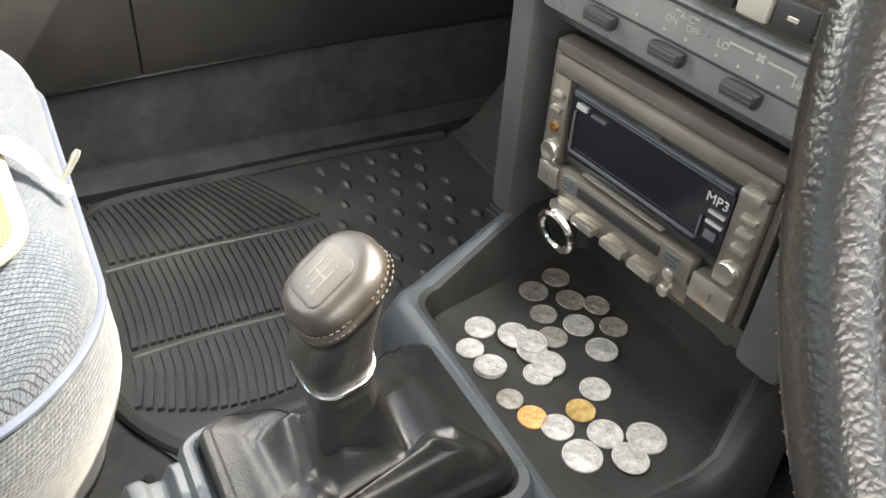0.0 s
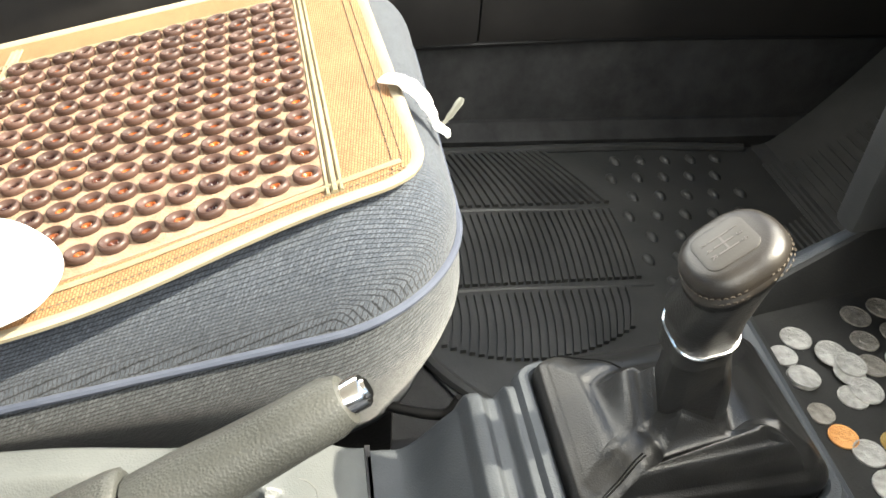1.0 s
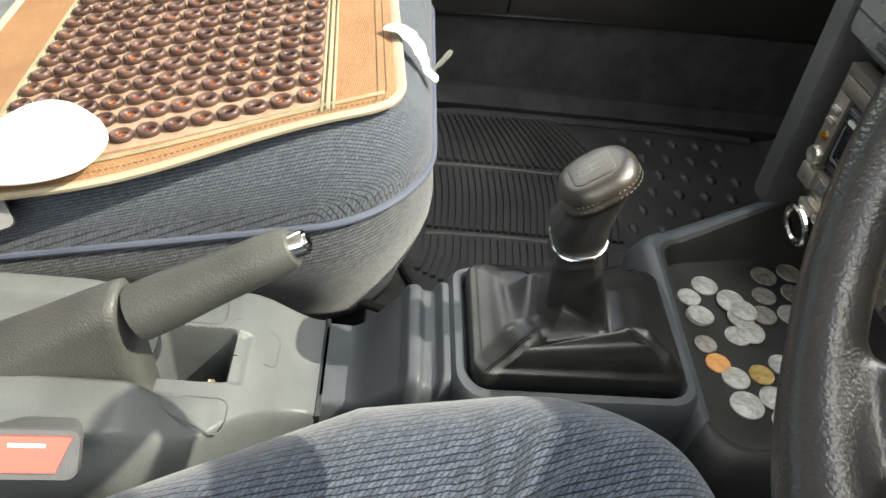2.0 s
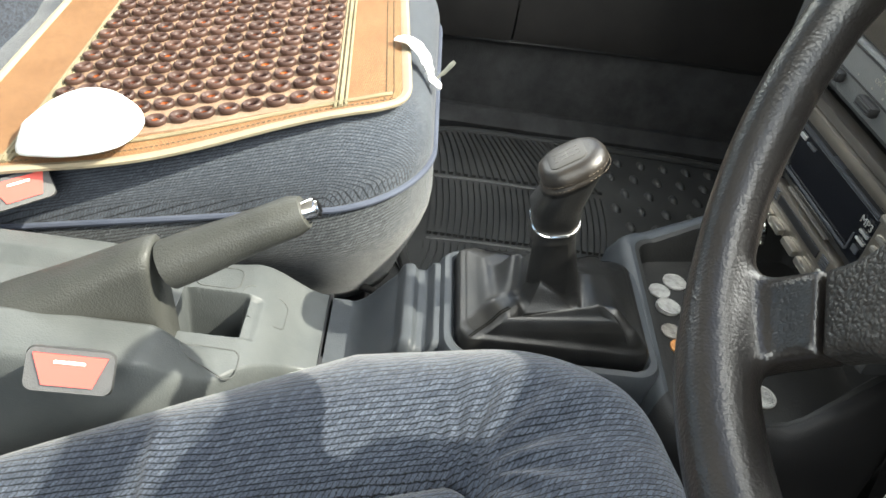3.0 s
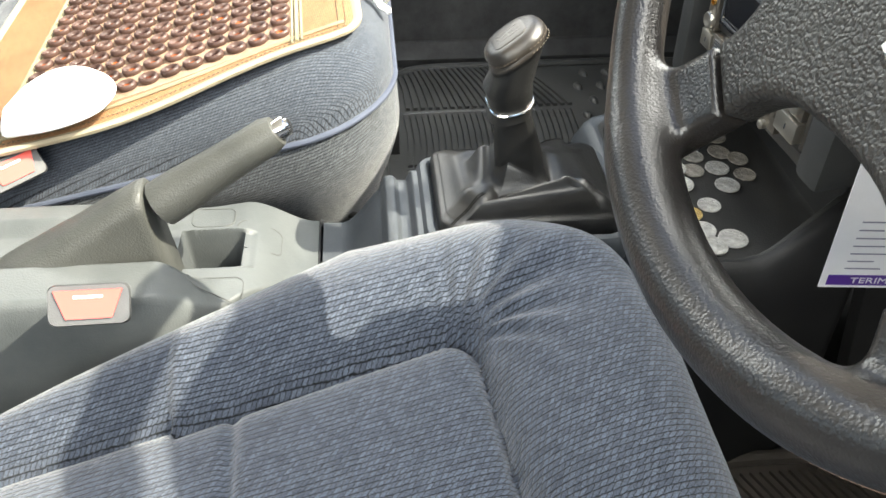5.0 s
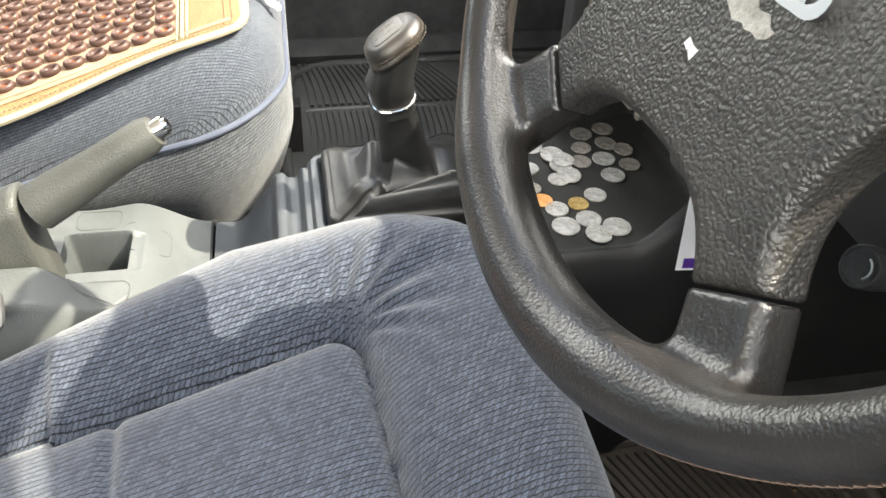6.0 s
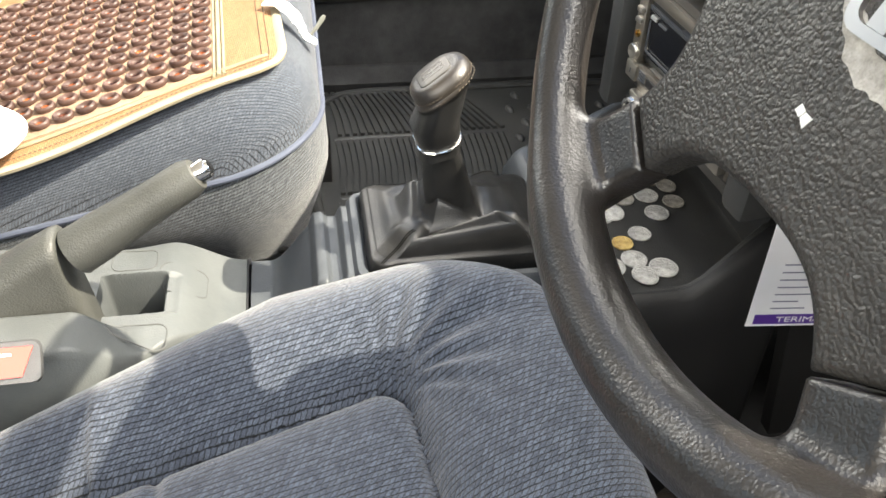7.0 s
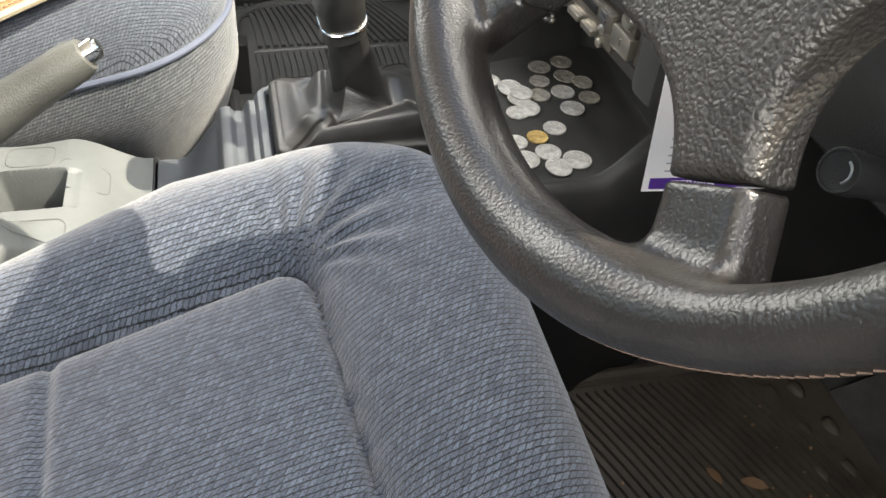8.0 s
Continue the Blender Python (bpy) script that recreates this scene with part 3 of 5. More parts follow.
# Lower cassette door and key row.
part("cassette_door", on_stack((-0.0690, -0.0075, -0.0490), (0.0560, 0.004, -0.0285), 0.003), M_CHAMP, radio)
part("cassette_slot", on_stack((-0.0480, -0.0090, -0.0420), (0.0300, -0.006, -0.0330), 0.001), M_BLACK, radio)
for x in (-0.0570, 0.0410):
    for k in range(4):
        part("grip_rib", on_stack((x - 0.0055, -0.0088, -0.0425 + 0.0030 * k), (x + 0.0055, -0.0070, -0.0410 + 0.0030 * k)), M_RIM, radio)
part("key_strip", on_stack((-0.0700, -0.004, -0.0665), (0.0570, 0.004, -0.0500), 0.002), M_CHAMP, radio)
for x in (-0.0600, -0.0367, -0.0071, 0.0199):
    part("key", on_stack((x - 0.0110, -0.011, -0.0645), (x + 0.0110, -0.003, -0.0575), 0.002), M_BUTTON, radio)
for x, z in ((0.0414, -0.0495), (0.0404, -0.0645)):
    b = bmesh.new()
    lathe(b, [(0.0046, 0), (0.0046, 0.005), (0.003, 0.0062)], 16, STACK @ pose(x, -0.003, z, 90, 0, 0))
    part("round_key", b, M_BUTTON, radio)

# The metal ring hanging below the radio, and the loose flap under it.
b = bmesh.new()
tube(b, [STACK @ Vector((-0.0595 + 0.0160 * math.cos(a), -0.010 - 0.003 * math.sin(a), -0.0810 + 0.0160 * math.sin(a))) for a in np.linspace(0, 2 * math.pi, 28, endpoint=False)], 0.0034, 8, closed=True)
ring = tagged(part("metal_ring", b, M_CHROME), "shiny metal ring hanging under the radio", "ring")
b = bmesh.new()
tube(b, [STACK @ Vector(p) for p in ((-0.0595, -0.010, -0.0655), (-0.0600, -0.002, -0.0600))], 0.003, 8)
part("clasp", b, M_CHROME, ring)
b = bmesh.new()


def flap_at(u, v):
    x = -0.026 + 0.132 * u
    low = -0.0935 + 0.020 * (1 - smoothstep(0.0, 0.10, u)) + 0.004 * smoothstep(0.84, 0.85, u) - 0.003 * smoothstep(0.70, 0.84, u)
    return STACK @ Vector((x, 0.006 + 0.014 * v, -0.062 + (low + 0.062) * v))


sheet(b, 40, 4, flap_at, (0, 0.003, 0))
tagged(part("trim_flap", b, grained("grey worn flap", (0.05, 0.048, 0.045), (0.085, 0.08, 0.075), 0.5)), "broken grey plastic flap hanging below the radio", "trim panel")

# ---- front console with the coin tray ----
console = thing("front_console", "slate plastic centre console with tray and gear-lever frame", "console", (-0.04, 0.50, 0.02), kind="structure")
TX0, TX1, TY0, TY1, TZ = -0.150, 0.072, 0.612, 0.80, 0.296


def outline(n=10):
    """The tray's plan, counterclockwise from the right rear corner."""
    pts = []
    for cx, cy, a0, r in ((TX1 - 0.035, TY1 - 0.02, 0, 0.02), (TX0 + 0.02, TY1 - 0.02, 90, 0.02), (TX0 + 0.022, TY0 + 0.022, 180, 0.022), (TX1 - 0.026, TY0 + 0.026, 270, 0.026)):
        for i in range(n + 1):
            a = radians(a0 + 90 * i / n)
            x, y = cx + r * math.cos(a), cy + r * math.sin(a)
            if x > 0 and y > 0.70:
                x -= 0.22 * (y - 0.70)
            if x < 0:
                x -= 0.20 * max(0.0, y - 0.63)
            pts.append((x, y))
    return pts + [(TX1, TY0 + 0.026 + 0.011 * i) for i in range(1, 8)]


def rim_z(y, x=-0.1):
    """Rim height: climbs the dashboard on the passenger side, stays low on the driver's side."""
    k = smoothstep(-0.02, 0.04, x)
    return 0.322 - 0.008 * k + (1 - k) * 0.075 * smoothstep(0.645, 0.72, y) + k * 0.040 * smoothstep(0.695, 0.755, y)


def grow(p, d):
    c = Vector(((TX0 + TX1) / 2, (TY0 + TY1) / 2))
    v = Vector(p) - c
    return (p[0] + d * (1 if v.x > 0 else -1) * min(1, abs(v.x) / 0.07), p[1] + d * (1 if v.y > 0 else -1) * min(1, abs(v.y) / 0.06))


bm = bmesh.new()
plan = outline()
loops = [[Vector((*p, TZ)) for p in [grow(q, -0.006) for q in plan]],
         [Vector((*p, TZ + 0.003)) for p in [grow(q, -0.001) for q in plan]],
         [Vector((*p, rim_z(p[1], p[0]) - 0.006)) for p in [grow(q, 0.002) for q in plan]],
         [Vector((*p, rim_z(p[1], p[0]) - 0.001)) for p in [grow(q, 0.004) for q in plan]],
         [Vector((*p, rim_z(p[1], p[0]))) for p in [grow(q, 0.008) for q in plan]]]
loft(bm, loops, True, False)
part("tray", bm, M_TRAY, console, "dusty black tray floor and walls")
bm = bmesh.new()
loops = [[Vector((*p, rim_z(p[1], p[0]))) for p in [grow(q, 0.0082) for q in plan]],
         [Vector((*p, rim_z(p[1], p[0]) + 0.0015)) for p in [grow(q, 0.013) for q in plan]],
         [Vector((*p, rim_z(p[1], p[0]) - 0.001)) for p in [grow(q, 0.018) for q in plan]],
         [Vector((*p, rim_z(p[1], p[0]) - 0.007)) for p in [grow(q, 0.022) for q in plan]],
         [Vector((p[0] * 1.0, p[1], rim_z(p[1], p[0]) - 0.03)) for p in [grow(q, 0.030) for q in plan]],
         [Vector((p[0], p[1], 0.012)) for p in [grow(q, 0.036) for q in plan]]]
# Driver-side flank goes near-black: the column's shade is put into its colour.
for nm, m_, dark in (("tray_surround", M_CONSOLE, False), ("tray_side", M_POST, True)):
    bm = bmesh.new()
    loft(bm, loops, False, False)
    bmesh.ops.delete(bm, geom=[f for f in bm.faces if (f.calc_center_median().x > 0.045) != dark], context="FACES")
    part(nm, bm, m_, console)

# Gear-lever frame: raised rectangular lip, stepped ridges behind it, sloping flanks.
GX, GY, GHW, GHD = -0.030, 0.499, 0.068, 0.088


def skew(a, b):
    """The frame's plan: its passenger side runs inwards towards the rear."""
    k = 1 - 0.36 * smoothstep(0.10, -0.10, b) if a < 0 else 1.0 + 0.20 * smoothstep(0.09, -0.09, b)
    return GX + a * k, GY + b


def lift_at(y):
    """The gear frame stands higher at its rear end."""
    return 0.014 * smoothstep(0.56, 0.40, y)


bm = bmesh.new()
loops = []
for d, z, r in ((0.000, 0.308, 0.014), (0.0015, 0.3175, 0.016), (0.004, 0.3205, 0.018), (0.010, 0.3200, 0.022), (0.014, 0.315, 0.026)):
    loops.append([Vector((*skew(a, b), z + lift_at(GY + b))) for a, b in rrect(GHW + d, GHD + d, r, 6)])
base = [skew(a, b) for a, b in rrect(GHW + 0.018, GHD + 0.016, 0.03, 6)]
loops.append([Vector((x, y, 0.300 + lift_at(y))) for x, y in base])
loops.append([Vector((GX + (x - GX) * 1.06, y, 0.16)) for x, y in base])
loops.append([Vector((GX + (x - GX) * 1.15, y, 0.012)) for x, y in base])
loft(bm, loops, False, False)
part("gear_frame", bm, M_CONSOLE, console)
bm = bmesh.new()
loft(bm, [[Vector((*skew(a, b), z)) for a, b in rrect(GHW, GHD, 0.014, 6)] for z in (0.300, 0.304)])
part("frame_floor", bm, M_BLACK, console)
bm = bmesh.new()


def neck(u, v):
    """Step between the gear frame and the low rear console, with two rounded ridges that wrap over its shoulders."""
    y = 0.296 + 0.118 * v
    up = smoothstep(0.30, 0.385, y)
    left, right = -0.092 + 0.002 * up, 0.040 + 0.030 * up
    a = (u - 0.5) * 2
    side = smoothstep(0.58, 1.0, abs(a))
    yy = y + 0.010 * side
    z = 0.262 + 0.052 * smoothstep(0.318, 0.372, yy)
    z += 0.0105 * smoothstep(0.3585, 0.3655, yy) - 0.0060 * smoothstep(0.3730, 0.3790, yy) + 0.0110 * smoothstep(0.3860, 0.3930, yy) - 0.0040 * smoothstep(0.4000, 0.4060, yy)
    mid, hw = (left + right) / 2, (right - left) / 2
    return Vector((mid + hw * a * (1 + 0.10 * side), y, z - 0.25 * side ** 2.4))


sheet(bm, 72, 150, neck)
part("neck", bm, M_CONSOLE, console, "", 40)

# ---- rear console round the handbrake ----
rear = thing("rear_console", "grey plastic rear console around the handbrake", "console", (0.0, 0.0, 0.02), kind="structure")


def rear_top(x, y):
    """Height of the rear console: rises behind the joint, with a hump on the driver's side and the lever's slot."""
    z = 0.263 + 0.036 * smoothstep(0.292, 0.222, y)
    z += 0.012 * smoothstep(0.20, 0.08, y) * smoothstep(-0.020, -0.035, x)
    z += 0.050 * smoothstep(0.222, 0.165, y) * smoothstep(0.048, 0.085, x)
    slot = smoothstep(-0.020, -0.014, x) * (1 - smoothstep(0.032, 0.037, x)) * smoothstep(0.165, 0.172, y)
    z -= 0.070 * slot * (1 - smoothstep(0.216, 0.226, y))
    z -= 0.0035 * slot * (1 - smoothstep(0.232, 0.240, y))
    return z


bm = bmesh.new()


def rear_f(u, v):
    y = -0.40 + 0.694 * v
    a = (u - 0.5) * 2
    c = -0.020 + 0.055 * (1 - smoothstep(0.16, 0.29, y))
    hw = 0.058 + 0.042 * (1 - smoothstep(0.16, 0.29, y))
    x = c + hw * a
    side = smoothstep(0.86, 1.0, abs(a))
    return Vector((x * 1.0 + (0.012 * side if a > 0 else -0.012 * side), y, rear_top(x, y) - 0.245 * side ** 2.5))


sheet(bm, 170, 420, rear_f)
part("shell", bm, M_GREY, rear)
M_LINE = mat("console line", (0.06, 0.063, 0.062), 0.6)
for cx, cy, hw, hd in ((-0.0135, 0.239, 0.0185, 0.0205), (-0.038, 0.194, 0.014, 0.0205), (0.069, 0.210, 0.0165, 0.0215)):
    bm = bmesh.new()
    tube(bm, [Vector((cx + a, cy + b, rear_top(cx + a, cy + b) + 0.0001)) for a, b in rrect(hw, hd, 0.008, 5)], 0.0007, 5, closed=True)
    part("moulded_line", bm, M_LINE, rear)
bm = bmesh.new()
box(bm, (-0.075, 0.2945, 0.02), (0.035, 0.2985, 0.262))
part("joint", bm, M_BLACK, rear)

bm = bmesh.new()
box(bm, (0.012, 0.206, 0.236), (0.034, 0.212, 0.272), 0.001)
part("slot_pad", bm, grained("tan felt", (0.36, 0.27, 0.16), (0.46, 0.36, 0.22), 0.9), rear, "small tan felt pad")

# ---- gear lever ----
lever = thing("gear_lever", "gear lever with worn leather knob and black leather boot", "gear lever", (0.0, 0.48, 0.32))


def wrap(d):
    return (d + 180) % 360 - 180


def knots(x, table):
    """Smooth piecewise value through (position, value) pairs."""
    for (x0, y0), (x1, y1) in zip(table, table[1:]):
        if x <= x1:
            return y0 + (y1 - y0) * smoothstep(x0, x1, x)
    return table[-1][1]


COLLAR = Vector((0.0080, 0.4740, 0.4490))
KNOB_AX = Vector((0.155, -0.165, 0.974)).normalized()


# Folds of the boot in plan: a line, its height (below nought: a valley) and its width.
FOLDS = ((((-0.016, 0.469), (0.002, 0.472), (0.020, 0.482), (0.032, 0.495), (0.030, 0.513), (0.023, 0.528), (0.025, 0.540), (0.034, 0.553)), 0.0150, 0.0068),
         (((-0.030, 0.479), (-0.004, 0.484), (0.011, 0.491), (0.015, 0.505), (0.008, 0.519)), -0.0050, 0.0060),
         (((0.008, 0.519), (-0.006, 0.542), (-0.019, 0.564)), -0.0085, 0.0042),
         (((-0.012, 0.518), (-0.024, 0.545), (-0.038, 0.562)), 0.0065, 0.0080),
         (((0.010, 0.552), (0.022, 0.566)), 0.0070, 0.0110),
         (((-0.027, 0.460), (-0.023, 0.451), (-0.011, 0.438), (-0.004, 0.422)), 0.0070, 0.0075),
         (((-0.046, 0.462), (-0.040, 0.446), (-0.025, 0.430)), -0.0040, 0.0085),
         (((0.012, 0.462), (0.036, 0.476), (0.046, 0.497)), -0.0050, 0.0070),
         (((0.022, 0.440), (0.046, 0.458)), 0.0045, 0.0090),
         (((-0.044, 0.500), (-0.080, 0.545)), 0.0060, 0.0080), (((-0.050, 0.476), (-0.078, 0.474)), -0.0045, 0.0080))


FOLDS = [([(p.x, p.y) for p in smooth_path([(*q, 0) for q in line], 4)], h, w) for line, h, w in FOLDS]


def fold_height(x, y):
    z = 0.0
    for line, h, w in FOLDS:
        best = 1.0
        for (ax_, ay_), (bx_, by_) in zip(line, line[1:]):
            dx, dy = bx_ - ax_, by_ - ay_
            k = min(1, max(0, ((x - ax_) * dx + (y - ay_) * dy) / (dx * dx + dy * dy)))
            best = min(best, math.hypot(x - ax_ - k * dx, y - ay_ - k * dy))
        if best < 3 * w:
            z += h * math.exp(-(best / w) ** 2)
    return z


def boot_loop(t, n=240):
    """Boot sections from the frame (t = 0) to the collar (t = 1): a steep puffed wall, a slack folded top, a narrow sleeve."""
    out = []
    flat = knots(t, ((0, 0.985), (0.05, 1.0), (0.10, 0.975), (0.14, 0.91)))
    s_ = max(0.0, (t - 0.10) / 0.50)
    for a, b in rrect(1, 1, 0.18 + 0.25 * smoothstep(0.05, 0.4, t), n // 4 - 1):
        ang = radians(math.degrees(math.atan2(b, a)))
        edge_z = 0.3320 + lift_at(GY + GHD * b) * 0.9 + 0.002 * noise.noise(Vector((a * 1.7, b * 1.7, 8)))
        foot_z = 0.374
        fx, fy = skew(GHW * a, GHD * b)
        edge = Vector((fx, fy)) - Vector((GX, GY))
        r = (0.0185 + 0.0050 * (1 - smoothstep(0.55, 0.95, t))) * (1 + 0.10 * (1 - smoothstep(0.80, 0.97, t)) * math.sin(3 * ang + 1.2 + 5 * t))
        if t < 0.10:
            z = 0.306 + (edge_z - 0.306) * math.sin(math.pi / 2 * t / 0.10)
        elif t < 0.60:
            z = edge_z + (foot_z - edge_z) * s_ ** 0.9
        else:
            z = foot_z + (COLLAR.z - 0.001 - foot_z) * ((t - 0.60) / 0.40)
        c = Vector((-0.006, 0.489)).lerp(Vector((COLLAR.x, COLLAR.y)), (z - foot_z) / (COLLAR.z - foot_z) if t > 0.60 else 0)
        ring = c + Vector((r * math.cos(ang), r * 1.05 * math.sin(ang)))
        if t < 0.14:
            p = Vector((GX, GY)) + edge * flat
        else:
            start = Vector((GX, GY)) + edge * 0.91
            p = start.lerp(ring, min(1.0, (t - 0.14) / 0.48) ** 0.92)
        top = smoothstep(0.07, 0.15, t) * (1 - smoothstep(0.56, 0.72, t))
        p3 = Vector((p.x, p.y, 0.05)) * 55
        z += top * (1.35 * fold_height(p.x, p.y) + 0.0022 * noise.noise(p3))
        out.append(Vector((p.x, p.y, z)))
    return out


BOOT = [boot_loop(k / 150) for k in range(151)]
bm = bmesh.new()
loft(bm, BOOT, False, False)
boot = part("boot", bm, M_BOOT, lever, "creased black leather boot", 80)
# Sewn seams that run in from the boot's edges.
M_SEAM = mat("black thread", (0.004, 0.004, 0.004), 0.8, 0, 0.1)
def nearest(deg):
    return min(range(len(BOOT[10])), key=lambda i: abs(wrap(math.degrees(math.atan2(BOOT[10][i].y - GY, BOOT[10][i].x - GX)) - deg)))


for deg, k0, k1 in ((-127, 15, 60), (-45, 15, 54)):
    i0 = nearest(deg)
    for off in (-2, 2):
        bm = bmesh.new()
        tube(bm, [BOOT[k][(i0 + off) % len(BOOT[k])] + Vector((0, 0, 0.0002)) for k in range(k0, k1, 2)], 0.00055, 5)
        part("seam", bm, M_SEAM, boot, "stitched seam")
# Chrome collar, then the knob: a slim grip under a head whose plate faces up and back.
def ring_at(c, ax, hw, hd, r, n=8):
    x_ = (Vector((1, 0.08, 0.1)) - ax * ax.dot(Vector((1, 0.08, 0.1)))).normalized()
    y_ = ax.cross(x_).normalized()
    return [c + x_ * a + y_ * b for a, b in rrect(hw, hd, r, n)]


bm = bmesh.new()
pts = []
for i in range(48):
    a = 2 * math.pi * i / 48
    c = ring_at(COLLAR, KNOB_AX, 0.0184, 0.0190, 0.0140, 11)[i]
    pts.append(c - Vector((0, 0, 0.0030 * math.cos(2 * math.pi * i / 48 + 0.75 - math.pi / 4))))
tube(bm, pts, 0.0014, 8, closed=True)
part("collar", bm, M_CHROME, lever, "thin bright chrome collar")
HX = Vector((0.992, 0.08, 0.10)).normalized()
HZ = HX.cross(Vector((0.0, 0.82, 0.57))).normalized()
HY = HZ.cross(HX)
HC = Vector((0.0120, 0.4670, 0.5095))
KM = Matrix(((HX.x, HY.x, HZ.x, HC.x), (HX.y, HY.y, HZ.y, HC.y), (HX.z, HY.z, HZ.z, HC.z), (0, 0, 0, 1)))
bm = bmesh.new()
loops = []
for d, hw, hd, sh in ((-0.010, 0.0178, 0.0184, 0), (0.0, 0.0184, 0.0190, 0), (0.010, 0.0188, 0.0196, 0), (0.018, 0.0196, 0.0206, -0.0004)):
    ax = KNOB_AX.lerp(HZ, max(0, d) * 10).normalized()
    loops.append(ring_at(COLLAR + KNOB_AX * d + HY * sh, ax, hw, hd, hw * 0.78))
for z, hw, hd, dy in ((-0.0200, 0.0210, 0.0228, -0.0030), (-0.0165, 0.0218, 0.0240, -0.0008), (-0.0140, 0.0222, 0.0247, 0.0012), (-0.0130, 0.0217, 0.0242, 0.0024), (-0.0122, 0.0217, 0.0242, 0.0024), (-0.0110, 0.0223, 0.0249, 0.0024), (-0.0070, 0.0220, 0.0246, 0.0022), (-0.0030, 0.0204, 0.0228, 0.0020), (-0.0006, 0.0178, 0.0198, 0.0016), (0.0, 0.0150, 0.0166, 0.0012)):
    loops.append([KM @ Vector((1.10 * a, 1.10 * b + dy, z)) for a, b in rrect(hw, hd, hw * 0.88, 8)])
loft(bm, loops[4:])
knob = part("knob", bm, M_KNOB, lever, "polished worn dark leather knob", 60)
bm = bmesh.new()
loft(bm, [[Vector(p) + Vector((0.0, 0.0, z)) for p in ring_at(COLLAR, KNOB_AX, 0.0182, 0.0187, 0.0138)] for z in (-0.013, -0.003)], False, False)
part("hem", bm, M_BOOT, lever, "leather hem under the collar")
bm = bmesh.new()
loft(bm, loops[:6])
part("neck", bm, M_BOOT, lever, "black leather neck under the knob", 60)
M_CAP = grained("worn shift plate", (0.036, 0.033, 0.030), (0.064, 0.060, 0.056), 0.40, grain=700, depth=0.0001)
bm = bmesh.new()
loft(bm, [[KM @ Vector((a, b + 0.001, z)) for a, b in rrect(h, d, r, 6)] for h, d, r, z in ((0.0140, 0.0150, 0.006, -0.0015), (0.0138, 0.0148, 0.006, 0.0006), (0.0124, 0.0134, 0.005, 0.0011))])
plate = part("shift_plate", bm, M_CAP, knob, "worn grey shift-pattern plate")
M_EMB = mat("worn lettering", (0.105, 0.098, 0.090), 0.35, 0.3)
bm = bmesh.new()
for lo, hi in (((-0.0005, -0.0055, 0.0008), (0.0005, 0.0055, 0.0014)), ((0.0050, -0.0055, 0.0008), (0.0060, 0.0055, 0.0014)), ((-0.0060, -0.0055, 0.0008), (-0.0050, 0.0055, 0.0014)), ((-0.0060, -0.0005, 0.0008), (0.0060, 0.0005, 0.0014))):
    box(bm, lo, hi, 0, KM @ pose(0, 0.001, 0))
part("shift_pattern", bm, M_EMB, plate)
for t, x, y in (("1", -0.0055, 0.0088), ("3", 0.0, 0.0088), ("5", 0.0055, 0.0088), ("2", -0.0055, -0.0088), ("4", 0.0, -0.0088), ("R", 0.0055, -0.0088)):
    words("shift_number", t, 0.0048, KM @ pose(x, y + 0.001, 0.0011), M_EMB, plate, 0.0003)


def km_turn(x, y):
    return KM.to_3x3().to_4x4() @ pose(0, 0, 0, 0, 0, math.degrees(math.atan2(y, x)) + 90)


M_STITCH = mat("pale thread", (0.085, 0.068, 0.052), 0.8)
bm = bmesh.new()
for x, y in rrect(0.0243, 0.0272, 0.0196, 9):
    for z in (-0.0104, -0.0146):
        c = KM @ Vector((x, y + 0.0024, z))
        box(bm, (-0.0009, -0.0003, -0.0003), (0.0009, 0.0003, 0.0003), 0, Matrix.Translation(c) @ km_turn(x, y))
part("stitching", bm, M_STITCH, knob, "pale stitched seam")

# ---- handbrake ----
brake = thing("handbrake", "raised grey handbrake lever with chrome button", "handbrake", (0.05, 0.05, 0.28))
pr, pt = Vector((0.0505, 0.181, 0.389)), Vector((0.0385, 0.277, 0.4445))
bm = bmesh.new()
d = (pt - pr)
path = [pr + d * k for k in (-0.06, 0.15, 0.4, 0.7, 0.92, 1.0)]
tube(bm, path, [0.0205, 0.0200, 0.0180, 0.0165, 0.0160, 0.0130], 20)
part("grip", bm, M_LEVER, brake, "grained grey vinyl grip", 70)
bm = bmesh.new()
loops = []
for y, x, hw, top in ((-0.06, 0.068, 0.038, 0.285), (-0.02, 0.0645, 0.036, 0.306), (0.04, 0.061, 0.032, 0.342), (0.10, 0.0565, 0.027, 0.374), (0.15, 0.0525, 0.0225, 0.3935), (0.172, 0.0508, 0.0212, 0.4045), (0.178, 0.0504, 0.0208, 0.4060), (0.180, 0.0502, 0.0190, 0.4040)):
    low = 0.240 if y < 0.184 else 0.246
    loops.append([Vector((x + a, y + 0.10 * (low - (top + low) / 2 - b) * (1 if y > 0.12 else 0), (top + low) / 2 + b)) for a, b in rrect(hw, (top - low) / 2, hw * 0.85, 6)])
loft(bm, loops)
part("base_sleeve", bm, M_LEVER, brake, "", 70)
bm = bmesh.new()
dn = d.normalized()
tube(bm, [pt + dn * k for k in (-0.003, 0.009, 0.0105, 0.0105, 0.0125)], [0.0088, 0.0088, 0.0080, 0.0058, 0.0052], 16)
part("release_button", bm, M_CHROME, brake, "shiny chrome release button")

# ---- seats ----


